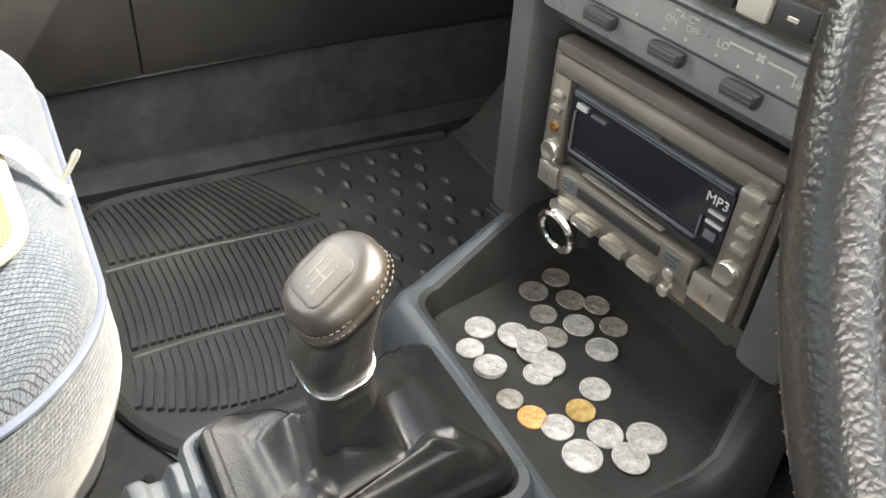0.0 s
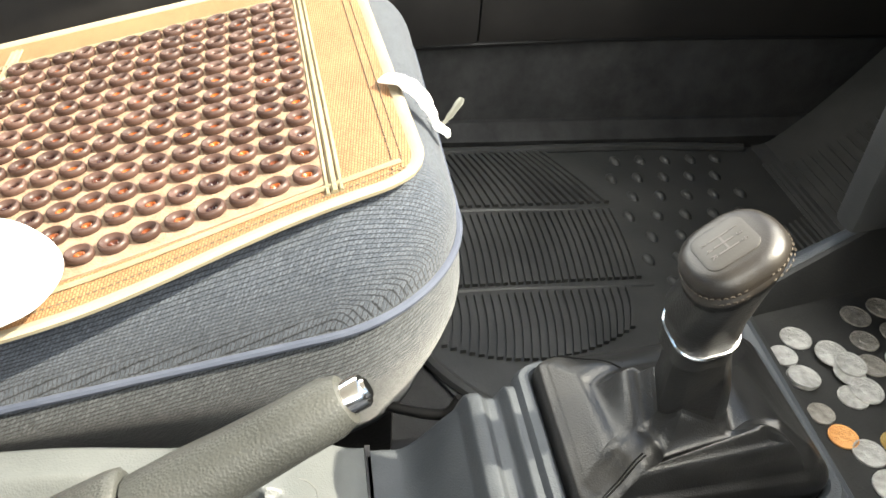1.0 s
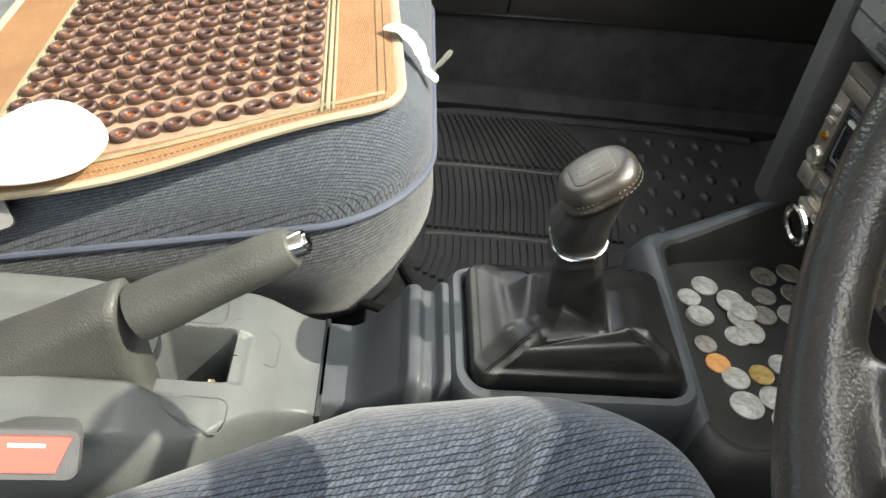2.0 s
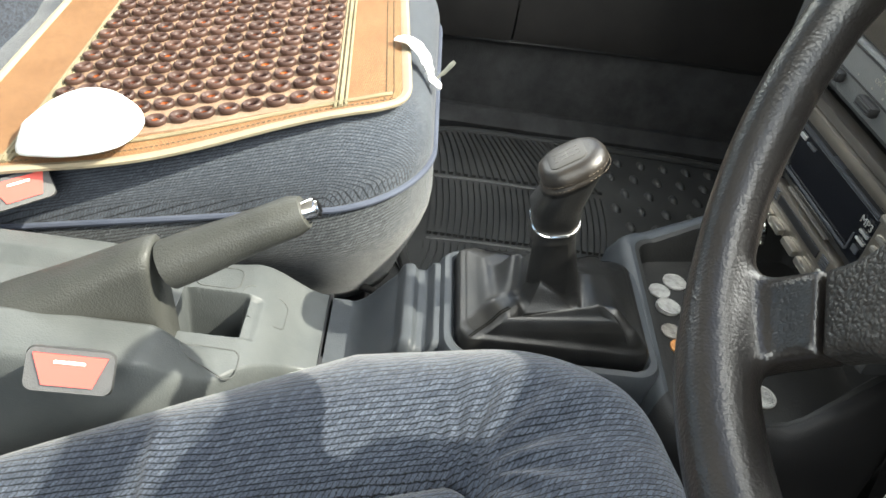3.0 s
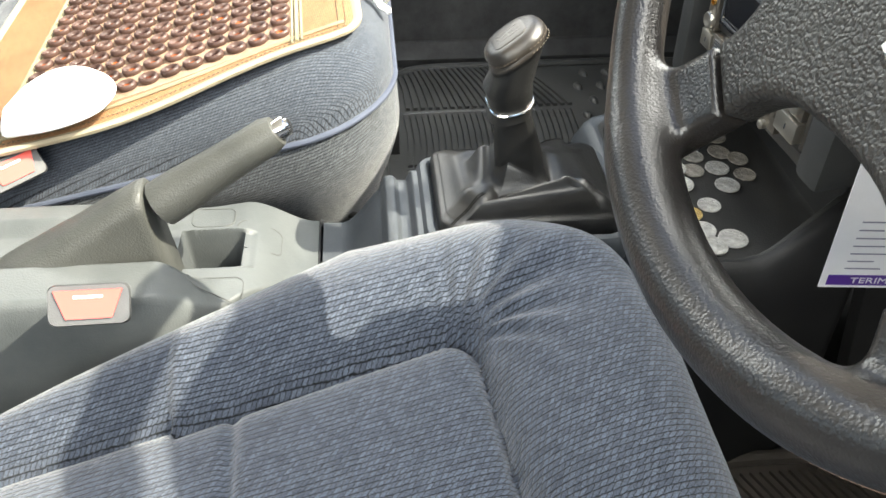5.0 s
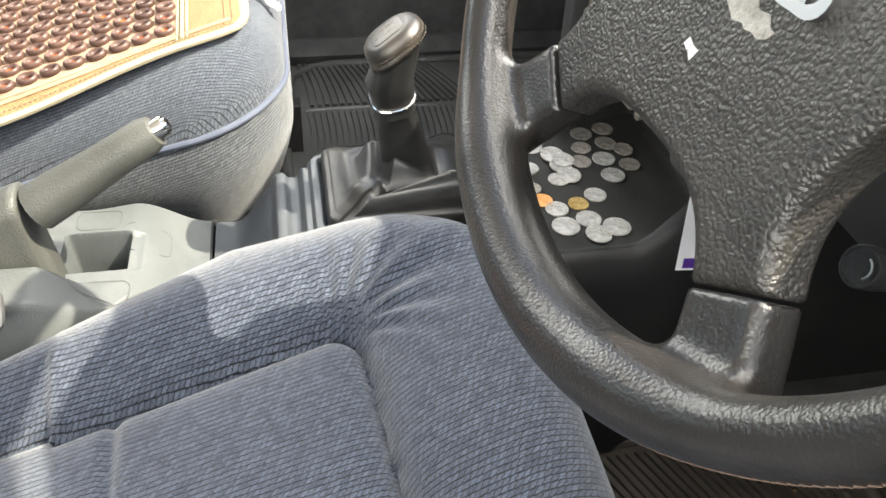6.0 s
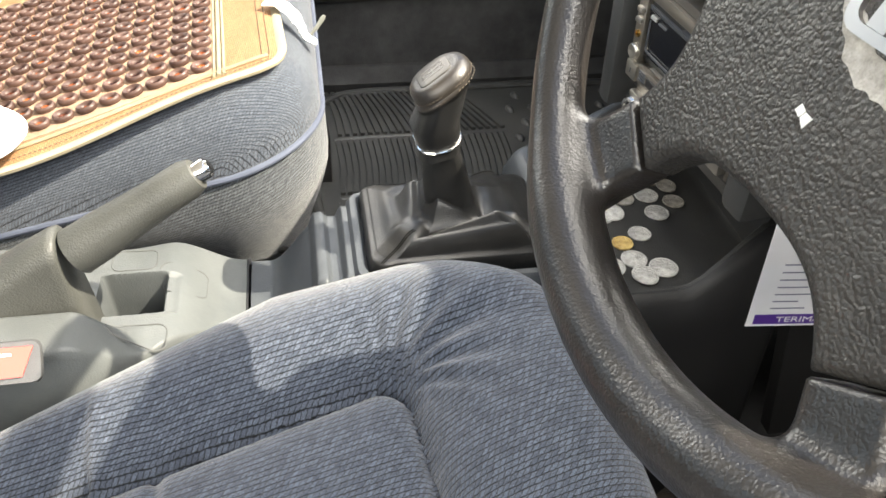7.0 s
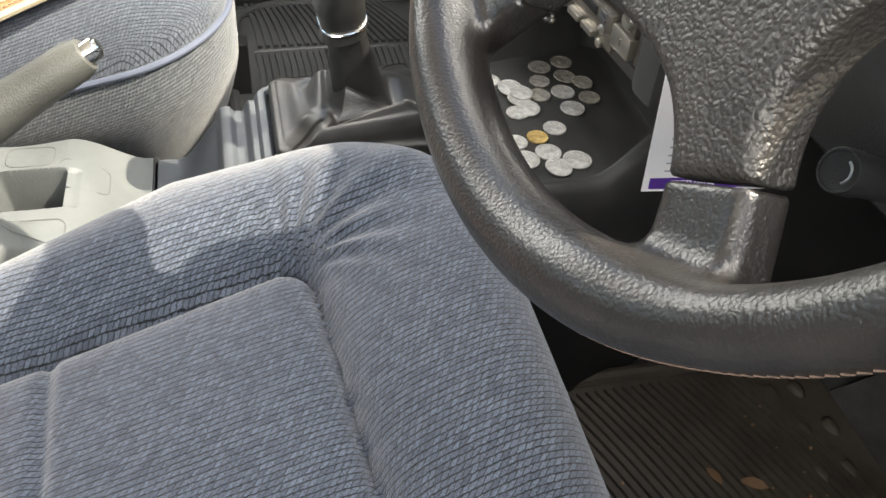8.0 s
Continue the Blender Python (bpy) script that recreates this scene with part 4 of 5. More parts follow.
def in_ring(p, c, hw, hd, r):
    """Where the way from c through p leaves a rounded rectangle, as a factor on p - c."""
    dx, dy = p[0] - c[0], p[1] - c[1]
    lo, hi = 0.0, 50.0
    for _ in range(28):
        k = (lo + hi) / 2
        qx, qy = abs(dx * k) - (hw - r), abs(dy * k) - (hd - r)
        out = math.hypot(max(qx, 0), max(qy, 0)) + min(max(qx, qy), 0) - r
        lo, hi = (k, hi) if out < 0 else (lo, k)
    return lo


def cushion(c, hw, hd, r, top, bottom, round_, n=150, warp=None):
    """Padded seat base: a top sheet with its height from top(x, y, inside), rounded over, and sides down to bottom."""
    def surface(x, y):
        qx, qy = abs(x - c[0]) - (hw - r), abs(y - c[1]) - (hd - r)
        inside = max(0.0, -(math.hypot(max(qx, 0), max(qy, 0)) + min(max(qx, qy), 0) - r))
        if warp:
            x = warp(x, y)
        e = max(0.0, 1 - inside / round_)
        return x, y, top(x, y, inside) - round_ * (1 - math.sqrt(max(0, 1 - e * e)))

    bm = bmesh.new()
    g, flat = [], []
    for j in range(n + 1):
        row, line = [], []
        for i in range(n + 1):
            a, b = 2 * i / n - 1, 2 * j / n - 1
            m = max(abs(a), abs(b))
            if m < 1e-9:
                x, y = c
            else:
                k = in_ring((c[0] + a / m * hw, c[1] + b / m * hd), c, hw, hd, r)
                m2 = 1 - (1 - m) ** 1.25
                x, y = c[0] + a / m * hw * k * m2, c[1] + b / m * hd * k * m2
            line.append((x, y))
            row.append(bm.verts.new(surface(x, y)))
        g.append(row)
        flat.append(line)
    for j in range(n):
        for i in range(n):
            bm.faces.new((g[j][i], g[j][i + 1], g[j + 1][i + 1], g[j + 1][i]))
    # cloth coordinates: lengths along the cover, across and lengthwise
    q = 120
    P = np.zeros((q + 1, q + 1, 3))
    for j in range(q + 1):
        for i in range(q + 1):
            x, y = c[0] + hw * (2 * i / q - 1), c[1] + hd * (2 * j / q - 1)
            P[j, i] = surface(x, y)
    for _ in range(3):
        P[1:-1, 1:-1] = (P[1:-1, 1:-1] * 2 + P[:-2, 1:-1] + P[2:, 1:-1] + P[1:-1, :-2] + P[1:-1, 2:]) / 6
    U, W = np.zeros((q + 1, q + 1)), np.zeros((q + 1, q + 1))
    U[:, 1:] = np.cumsum(np.linalg.norm(np.diff(P, axis=1), axis=2), axis=1)
    W[1:, :] = np.cumsum(np.linalg.norm(np.diff(P, axis=0), axis=2), axis=0)
    U -= U[:, q // 2:q // 2 + 1]
    W -= W[q // 2:q // 2 + 1, :]
    uv = bm.loops.layers.uv.new("cloth")
    place = {}
    for j in range(n + 1):
        for i in range(n + 1):
            x, y = flat[j][i]
            fi, fj = min(max((x - c[0] + hw) / (2 * hw) * q, 0), q - 1e-6), min(max((y - c[1] + hd) / (2 * hd) * q, 0), q - 1e-6)
            a, b = int(fi), int(fj)
            s_, t_ = fi - a, fj - b
            mixv = lambda M: float((M[b, a] * (1 - s_) + M[b, a + 1] * s_) * (1 - t_) + (M[b + 1, a] * (1 - s_) + M[b + 1, a + 1] * s_) * t_)
            place[g[j][i]] = (mixv(U), mixv(W))
    for f in bm.faces:
        for l in f.loops:
            l[uv].uv = place[l.vert]
    ring = [g[0][i] for i in range(n)] + [g[j][n] for j in range(n)] + [g[n][i] for i in range(n, 0, -1)] + [g[j][0] for j in range(n, 0, -1)]
    return bm, [v.co.copy() for v in ring], ring


def skirt(ring, c, bottom, bulge):
    """Side cover of a cushion from the rim ring down to bottom."""
    bm = bmesh.new()
    loops = []
    for k in range(0, 11):
        t = k / 10
        out = 1 + bulge * math.sin(math.pi * min(1, t * 1.15)) - 0.11 * max(0, t - 0.35)
        loops.append([Vector((c[0] + (p.x - c[0]) * out, c[1] + (p.y - c[1]) * out, p.z + (bottom - p.z) * t)) for p in ring])
    rings = loft(bm, loops, False, True)
    uv = bm.loops.layers.uv.new("cloth")
    place, along = {}, 0.0
    for i in range(len(ring)):
        down = 0.0
        along += (ring[i] - ring[i - 1]).length if i else 0
        for k, r_ in enumerate(rings):
            down += (r_[i].co - rings[k - 1][i].co).length if k else 0
            place[r_[i]] = (down, along)
    for f in bm.faces:
        for l in f.loops:
            l[uv].uv = place[l.vert]
    return bm


def drv_top(x, y, inside):
    z = 0.372 + 0.231 * (y - 0.419)
    xl = 0.209 + 0.16 * max(0, 0.40 - y) * (1 if y > 0.2 else 0.8)
    xr = 0.66 - (xl - 0.209)
    yf = 0.421 + 0.10 * (x - 0.205) if x < 0.43 else 0.4435 - 0.10 * (x - 0.43)
    dl, dr, df = x - xl, xr - x, yf - y
    # distance into the inset panel with a rounded corner
    rr = 0.026
    m = min(dl, dr)
    d = rr - math.hypot(max(rr - m, 0), max(rr - df, 0)) if (m < rr and df < rr) else min(m, df)
    if d > 0:
        z += 0.010 * (1 - math.exp(-d / 0.010)) - 0.006
        z -= 0.006 * math.exp(-((y - 0.245 - 0.05 * (x - 0.24)) / 0.0048) ** 2)
    else:
        rise = 0.036 if -d < 0.2 else 0.036
        side = smoothstep(0.0, 0.06, -dl) + smoothstep(0.0, 0.06, -dr)
        amount = 0.040 * min(1, side) + 0.024 * (1 - min(1, side))
        z += amount * (1 - math.exp(d / 0.022)) - 0.006 * math.exp(d / 0.004)
        z += 0.0030 * math.sin(300 * math.atan2(y - 0.405, x - 0.215) * 0.06 + 40 * (x + y)) * math.exp(-((x - 0.195) ** 2 + (y - 0.440) ** 2) / 0.0022)
    z -= 0.0055 * math.exp(-(d / 0.0048) ** 2)
    return z


seat = thing("driver_seat", "driver's seat cushion in blue-grey twill cloth with stitched inset", "car seat", (0.36, 0.2, 0.05))
SC, SHW, SHD = (0.4325, 0.205), 0.335, 0.355
bm, ring, _ = cushion(SC, SHW, SHD, 0.14, drv_top, 0.12, 0.055, n=230, warp=lambda x, y: x + 0.36 * max(0, 0.33 - y) * min(1, max(0, (SC[0] - x) / SHW)))
part("cushion", bm, M_CLOTH, seat, "", 80)
part("side_cover", skirt(ring, SC, 0.17, 0.012), M_CLOTH_SIDE, seat, "", 80)
bm = bmesh.new()
box(bm, (0.16, -0.08, 0.10), (0.70, 0.44, 0.19), 0.01)
part("seat_frame", bm, M_BLACKMETAL, seat)
for x in (0.20, 0.66):
    bm = bmesh.new()
    box(bm, (x - 0.02, -0.15, 0.010), (x + 0.02, 0.50, 0.105), 0.004)
    part("rail", bm, M_BLACKMETAL, seat)


def pas_top(x, y, inside):
    z = 0.425 + 0.231 * (y - 0.343)
    d = min(-0.190 - x, x + 0.60, 0.335 - y)
    return z - 0.016 * smoothstep(-0.01, 0.06, d)


pseat = thing("passenger_seat", "passenger seat in faded blue-grey cloth with blue piping", "car seat", (-0.39, 0.1, 0.05))
PC, PHW, PHD = (-0.392, 0.07), 0.264, 0.312
bm, ring, _ = cushion(PC, PHW, PHD, 0.11, pas_top, 0.12, 0.080, n=150)
part("cushion", bm, M_CLOTH_P, pseat, "", 80)
part("side_cover", skirt(ring, PC, 0.182, 0.022), M_CLOTH_SIDE, pseat, "", 80)
bm = bmesh.new()
tube(bm, [Vector((PC[0] + (p.x - PC[0]) * 1.006, PC[1] + (p.y - PC[1]) * 1.006, p.z - 0.004)) for p in ring[::2]], 0.0036, 8, closed=True)
part("piping", bm, M_PIPING, pseat, "blue welted piping")
bm = bmesh.new()
box(bm, (-0.60, -0.15, 0.10), (-0.18, 0.33, 0.215), 0.01)
part("seat_frame", bm, M_BLACKMETAL, pseat)
for x in (-0.58, -0.185):
    bm = bmesh.new()
    box(bm, (x - 0.018, -0.2, 0.010), (x + 0.018, 0.40, 0.105), 0.004)
    part("rail", bm, M_BLACKMETAL, pseat)
bm = bmesh.new()
tube(bm, smooth_path([(-0.205, 0.25, 0.19), (-0.165, 0.33, 0.195), (-0.150, 0.362, 0.200), (-0.146, 0.374, 0.208), (-0.148, 0.382, 0.222)], 5), 0.0048, 10)
part("slide_lever", bm, M_BLACKMETAL, pseat, "black bent seat slide lever")
for nm, ps, cx in (("driver", seat, 0.4325), ("passenger", pseat, -0.39)):
    bm = bmesh.new()
    loft(bm, [[Vector((cx + a, -0.24 - 0.30 * t + b, 0.26 + 0.62 * t)) for a, b in rrect(0.255 - 0.05 * t, 0.075 - 0.02 * t, 0.05, 5)] for t in (0, 0.05, 0.3, 0.6, 0.9, 1.0)])
    part("backrest", bm, M_CLOTH, ps, "", 60)

# ---- steering wheel ----
def surface_net(sdf, lo, hi, step):
    """Skin of the zero level of sdf(x, y, z), a numpy function that is negative inside."""
    ax_ = [np.arange(l, h + step, step) for l, h in zip(lo, hi)]
    X, Y, Z = np.meshgrid(*ax_, indexing="ij")
    V = sdf(X, Y, Z)
    S = V < 0
    n = [k - 1 for k in V.shape]
    total, count = np.zeros((*n, 3)), np.zeros(n)
    corner = [(i, j, k) for i in (0, 1) for j in (0, 1) for k in (0, 1)]
    cut = lambda A, c: A[c[0]:c[0] + n[0], c[1]:c[1] + n[1], c[2]:c[2] + n[2]]
    for c in corner:
        for axis in range(3):
            if c[axis]:
                continue
            e = tuple(v + (1 if q == axis else 0) for q, v in enumerate(c))
            va, vb = cut(V, c), cut(V, e)
            hit_ = cut(S, c) != cut(S, e)
            t = np.where(hit_, va / np.where(hit_, va - vb, 1), 0)
            for q in range(3):
                total[..., q] += np.where(hit_, c[q] + (t if q == axis else 0), 0)
            count += hit_
    live = count > 0
    index = np.full(n, -1)
    index[live] = np.arange(live.sum())
    P = (np.argwhere(live) + total[live] / count[live][:, None]) * step + np.array(lo)
    h = step * 0.2
    for _ in range(2):
        d = sdf(*P.T)
        g = np.stack([(sdf(*(P + h * np.eye(3)[q]).T) - sdf(*(P - h * np.eye(3)[q]).T)) / (2 * h) for q in range(3)], 1)
        P = P - np.clip(d / np.maximum((g * g).sum(1), 0.05), -step, step)[:, None] * g
    faces = []
    for axis in range(3):
        u, w = (axis + 1) % 3, (axis + 2) % 3
        low, high = [slice(1, -1)] * 3, [slice(1, -1)] * 3
        low[axis], high[axis] = slice(0, -1), slice(1, None)
        A, B = S[tuple(low)], S[tuple(high)]
        cells = np.argwhere(A != B)
        flip = A[tuple(cells.T)]
        base = cells.copy()
        base[:, u] += 1
        base[:, w] += 1
        quad = []
        for du, dw in ((0, 0), (-1, 0), (-1, -1), (0, -1)):
            q = base.copy()
            q[:, u] += du
            q[:, w] += dw
            quad.append(index[tuple(q.T)])
        quad = np.stack(quad, 1)
        faces.append(np.where(flip[:, None], quad, quad[:, ::-1]))
    return P, np.concatenate(faces)


def net_part(name, sdf, lo, hi, step, m, material, parent, label=""):
    P, quads = surface_net(sdf, lo, hi, step)
    me = bpy.data.meshes.new(name)
    me.from_pydata([tuple(p) for p in P], [], [tuple(int(i) for i in q) for q in quads])
    me.transform(m)
    me.polygons.foreach_set("use_smooth", [True] * len(me.polygons))
    me.materials.append(material)
    ob = new(name, me)
    if parent is not None:
        ob.parent = parent
        ob.matrix_parent_inverse = parent.matrix_basis.inverted()
    if label:
        ob["label"] = label
    return ob


def smin(a, b, k):
    h = np.clip(0.5 + 0.5 * (b - a) / k, 0, 1)
    return b + (a - b) * h - k * h * (1 - h)


def rounded(qx, qy, r):
    """Distance to a rounded box from its two edge distances."""
    return np.minimum(np.maximum(qx, qy), 0) + np.hypot(np.maximum(qx, 0), np.maximum(qy, 0)) - r


WC = Vector((0.3731, 0.5497, 0.7355))
WM = Matrix.Translation(WC) @ Matrix.Rotation(0.0981, 4, "Z") @ Matrix.Rotation(math.pi / 2 - 0.3761, 4, "X")
WR, WA, WB = 0.1785, 0.0165, 0.0185
SPOKES = ((236.3, 0.0180), (303.5, 0.0172), (168.0, 0.021), (12.0, 0.021))
SEAM_R = 0.1375
wheel = thing("steering_wheel", "black leather steering wheel with four spokes and padded hub", "steering wheel", WC)


def along(X, Y, deg):
    c, s_ = math.cos(radians(deg)), math.sin(radians(deg))
    return X * c + Y * s_, np.abs(Y * c - X * s_)


def draft(X, Y, deg):
    """Slope of the side walls that face the upper gaps, to the outside of the two lower spokes."""
    ang = (np.degrees(np.arctan2(Y, X)) - 90) % 360
    return 0.12 * np.where(190 < deg < 350, np.clip((np.abs(ang - 180) - (34 if deg < 270 else 33)) / 3, 0, 1), 0.0)


def thin(off):
    """Where the rim slims, by its angle from the lowest point."""
    k = np.clip((off - 22) / 22, 0, 1)
    return k * k * (3 - 2 * k) * np.clip((110 - off) / 30, 0, 1)


def rim_sdf(X, Y, Z):
    """Oval leather rim that flows into the roots of the spokes."""
    R = np.hypot(X, Y)
    ang = (np.degrees(np.arctan2(Y, X)) - 90) % 360
    low = thin(np.abs(ang - 180))
    a_, b_ = WA - 0.0042 * low, WB - 0.0050 * low
    d = (np.hypot((R - WR - 0.0022 * low) / a_, Z / b_) - 1) * a_
    for deg, hw in SPOKES:
        u, v = along(X, Y, deg)
        w = hw * (0.70 + 0.30 * u / SEAM_R) + draft(X, Y, deg) * np.clip(-0.0090 - Z, 0, 0.02)
        flat = rounded(v - w + 0.005, np.abs(Z + 0.0180 + 0.10 * (WR - R)) - 0.0105 + 0.005, 0.005)
        arm = np.maximum(flat, np.maximum(SEAM_R + 0.0009 - u, u - WR))
        d = np.where(u > SEAM_R - 0.002, np.maximum(smin(d, arm, 0.013), np.where(v < w + 0.03, SEAM_R + 0.0009 - u, -1)), d)
    return d


net = (-0.2, -0.2, -0.045), (0.2, 0.2, 0.024)
rim = net_part("rim", rim_sdf, *net, 0.0024, WM, M_RIM_LEATHER, wheel, "worn black leather rim flowing into the spokes")
bm = bmesh.new()
for i in range(300):
    a = 2 * math.pi * i / 300
    ro = WR + WA - 0.0020 * float(thin(abs((math.degrees(a) - 90) % 360 - 180)))
    p = WM @ Vector(((ro - 0.0005) * math.cos(a), (ro - 0.0005) * math.sin(a), 0.0042))
    q = WM @ Vector(((ro - 0.0003) * math.cos(a + 0.012), (ro - 0.0003) * math.sin(a + 0.012), 0.0018))
    tube(bm, [p, q], 0.0005, 4)
part("stitching", bm, mat("brown thread", (0.085, 0.052, 0.036), 0.8), rim, "brown stitched seam")


def pad_sdf(X, Y, Z):
    """Airbag pad: a rounded shield with four tapering arms, deep sides and a softly domed face."""
    R = np.hypot(X, Y)
    d2 = R - 0.0955
    for deg, hw in SPOKES:
        u, v = along(X, Y, deg)
        arm = np.maximum(v - hw * (0.80 + 0.20 * u / SEAM_R) - draft(X, Y, deg) * np.clip(-0.0110 - Z, 0, 0.024), np.maximum(-u, u - SEAM_R - 0.03))
        d2 = smin(d2, arm, 0.042)
    d2 = np.maximum(d2, R - SEAM_R - 0.004)
    for deg, hw in SPOKES:
        u, v = along(X, Y, deg)
        d2 = np.where(v < 0.05, np.maximum(d2, u - SEAM_R + 0.0009), d2)
    face = -0.0075 - 0.0034 * np.clip(R / 0.12, 0, 1.3) ** 2
    back = -0.0335 - 0.010 * np.clip((0.10 - R) / 0.03, 0, 1)
    mid, half = (face + back) / 2, (face - back) / 2
    r = 0.0050
    return rounded(d2 + r, np.abs(Z - mid) - half + r, r)


def hub_face(r):
    return -0.0075 - 0.0034 * min(1.3, r / 0.12) ** 2


pad = net_part("hub_pad", pad_sdf, (-0.16, -0.16, -0.05), (0.16, 0.16, 0.0), 0.0021, WM, M_WHEEL, wheel, "grained black airbag pad with arms")


# ---- rubber floor mats ----
def rubber_mat(label, m, plan, blocks, nubs, toes, rim_pts, M_RUBBER=M_RUBBER):
    """Moulded rubber mat: base sheet, raised rim, rows of bars in blocks, teardrop nubs, slanted toe bars."""
    top = thing("floor_mat", label, "floor mat", m @ Vector((0, 0, 0)))
    bm = bmesh.new()
    loft(bm, [[m @ Vector((x, y, z)) for x, y in plan] for z in (0.0, 0.005)])
    part("base", bm, M_RUBBER, top)
    bm = bmesh.new()
    tube(bm, smooth_path([m @ Vector((x, y, 0.008)) for x, y in rim_pts], 6), 0.009, 8, flat=0.9)
    part("rim", bm, M_RUBBER, top, "raised rim")
    bm = bmesh.new()
    for x0, x1, y0, y1, pitch, fan0, fan1, cut in blocks:
        n = int((y1 - y0) / pitch)
        for i in range(n):
            k_ = (i + 0.5) / n
            y = y0 + (y1 - y0) * k_
            far = x1 - cut * (2 * k_ - 1) ** 2
            pts, w = [], pitch * 0.33
            for side in (-1, 1):
                for k in range(7) if side < 0 else range(6, -1, -1):
                    u = k / 6
                    pts.append((x0 + (far - x0) * u, y + side * w + (fan0 + (fan1 - fan0) * k_) * u + 0.004 * math.sin(math.pi * u)))
            loft(bm, [[m @ Vector((a, b, 0.0048)) for a, b in pts], [m @ Vector((a, b, 0.0108)) for a, b in pts]], False, True)
    part("ribs", bm, M_RUBBER, top, "rows of raised bars")
    nub_me = None
    for x, y in nubs:
        if nub_me is None:
            bm = bmesh.new()
            loft(bm, [[Vector((0.0115 * f * math.cos(a) * (1.25 if math.cos(a) > 0 else 0.8), 0.0075 * f * math.sin(a), z)) for a in [2 * math.pi * k / 12 for k in range(12)]] for f, z in ((1.15, 0), (1.0, 0.0045), (0.62, 0.0072), (0.15, 0.0078))], False, True)
            ob = part("nub", bm, M_RUBBER, top)
            nub_me = ob.data
        else:
            ob = new("nub", nub_me)
            ob.parent = top
            ob.matrix_parent_inverse = top.matrix_basis.inverted()
        ob.matrix_basis = m @ pose(x, y, 0.0045, 0, 0, 12)
    bm = bmesh.new()
    for p, q in toes:
        tube(bm, [m @ Vector((*p[:2], 0.005 + p[2])), m @ Vector((*q[:2], 0.005 + q[2]))], 0.0034, 6)
    if toes:
        part("toe_ribs", bm, M_RUBBER, top)
    else:
        bm.free()
    return top


plan = [(-0.865, 0.395), (-0.80, 0.36), (-0.45, 0.36), (-0.33, 0.42), (-0.24, 0.52), (-0.215, 0.75), (-0.235, 1.04), (-0.86, 1.04), (-0.872, 0.75)]
blocks = [(-0.866, -0.705, 0.400, 0.660, 0.0112, 0.015, 0.075, 0.0), (-0.684, -0.520, 0.410, 0.735, 0.0112, 0.0, -0.012, 0.0), (-0.500, -0.375, 0.405, 0.700, 0.0112, -0.012, -0.020, 0.05)]
nubs = []
for i in range(5):
    for j in range(11):
        nubs.append((-0.828 + 0.0530 * j, 0.765 + 0.049 * i - 0.022 * (j % 2) + 0.05 * smoothstep(7, 0, j) * (1 - i / 5) * 0.3))
toes = []
for k in range(26):
    y = 0.985 + 0.0125 * k
    z = lambda v: 0.0 if v < 1.04 else (v - 1.04) * 0.75
    toes.append(((-0.62 - 0.006 * k, y, z(y)), (-0.24, y + 0.02, z(y + 0.02))))
MATP = pose(0, 0, 0.0115)
mat_p = rubber_mat("black rubber floor mat with ribs and teardrop nubs", MATP, plan, blocks, nubs, toes[:5],
                   [(-0.855, 1.03), (-0.868, 0.85), (-0.866, 0.60), (-0.862, 0.46), (-0.835, 0.41), (-0.80, 0.385), (-0.62, 0.372), (-0.46, 0.375), (-0.36, 0.415), (-0.28, 0.50), (-0.235, 0.62), (-0.225, 0.80), (-0.24, 1.02)])
# bands that part the rib blocks, and the front wall of the mat that climbs the toe board
for x in (-0.696, -0.511):
    bm = bmesh.new()
    tube(bm, smooth_path([MATP @ Vector((x - 0.004 * math.sin(k), 0.41 + 0.065 * k, 0.0055)) for k in range(6)], 3), 0.0045, 6, flat=0.5)
    part("band", bm, M_RUBBER, mat_p)
bm = bmesh.new()
sheet(bm, 20, 10, lambda u, v: Vector((-0.86 + 0.62 * u, 1.03 + 0.26 * v, 0.018 + 0.33 * max(0, v - 0.12) ** 1.3)), (0, 0.004, -0.004))
flap = part("toe_flap", bm, M_RUBBER, mat_p)
for k in range(22):
    v = 0.06 + 0.04 * k
    bm = bmesh.new()
    box(bm, (-0.80 + 0.004 * k, -0.0028, 0.0), (-0.25, 0.0028, 0.004), 0, Matrix.Translation((0, 1.03 + 0.26 * v, 0.0185 + 0.33 * max(0, v - 0.12) ** 1.3)) @ pose(0, 0, 0, 40, 0, 0))
    part("rib", bm, M_RUBBER, flap)

M_DUSTY = grained("dusty brown rubber", (0.036, 0.031, 0.026), (0.085, 0.071, 0.057), 0.6, grain=260, depth=0.0005, blotch=12)
plan = [(0.125, 0.50), (0.80, 0.50), (0.82, 1.03), (0.095, 1.03), (0.088, 0.72)]
blocks = [(0.115, 0.30, 0.54, 0.94, 0.0112, 0.07, 0.07, 0.0), (0.315, 0.46, 0.54, 0.94, 0.0112, 0.07, 0.07, 0.0), (0.475, 0.62, 0.54, 0.94, 0.0112, 0.07, 0.07, 0.0), (0.635, 0.78, 0.54, 0.94, 0.0112, 0.07, 0.07, 0.0)]
nubs = [(0.15 + 0.055 * j, 0.958 + 0.034 * i + 0.012 * (j % 2)) for i in range(2) for j in range(10)]
mat_d = rubber_mat("dusty black rubber floor mat with slanted ribs", pose(0, 0, 0.0115), plan, blocks, nubs, [],
                   [(0.105, 1.02), (0.098, 0.85), (0.098, 0.72), (0.125, 0.58), (0.17, 0.53), (0.40, 0.515), (0.78, 0.515)], M_DUSTY)
M_LEAF = grained("dry leaf", (0.22, 0.13, 0.07), (0.33, 0.21, 0.12), 0.8)
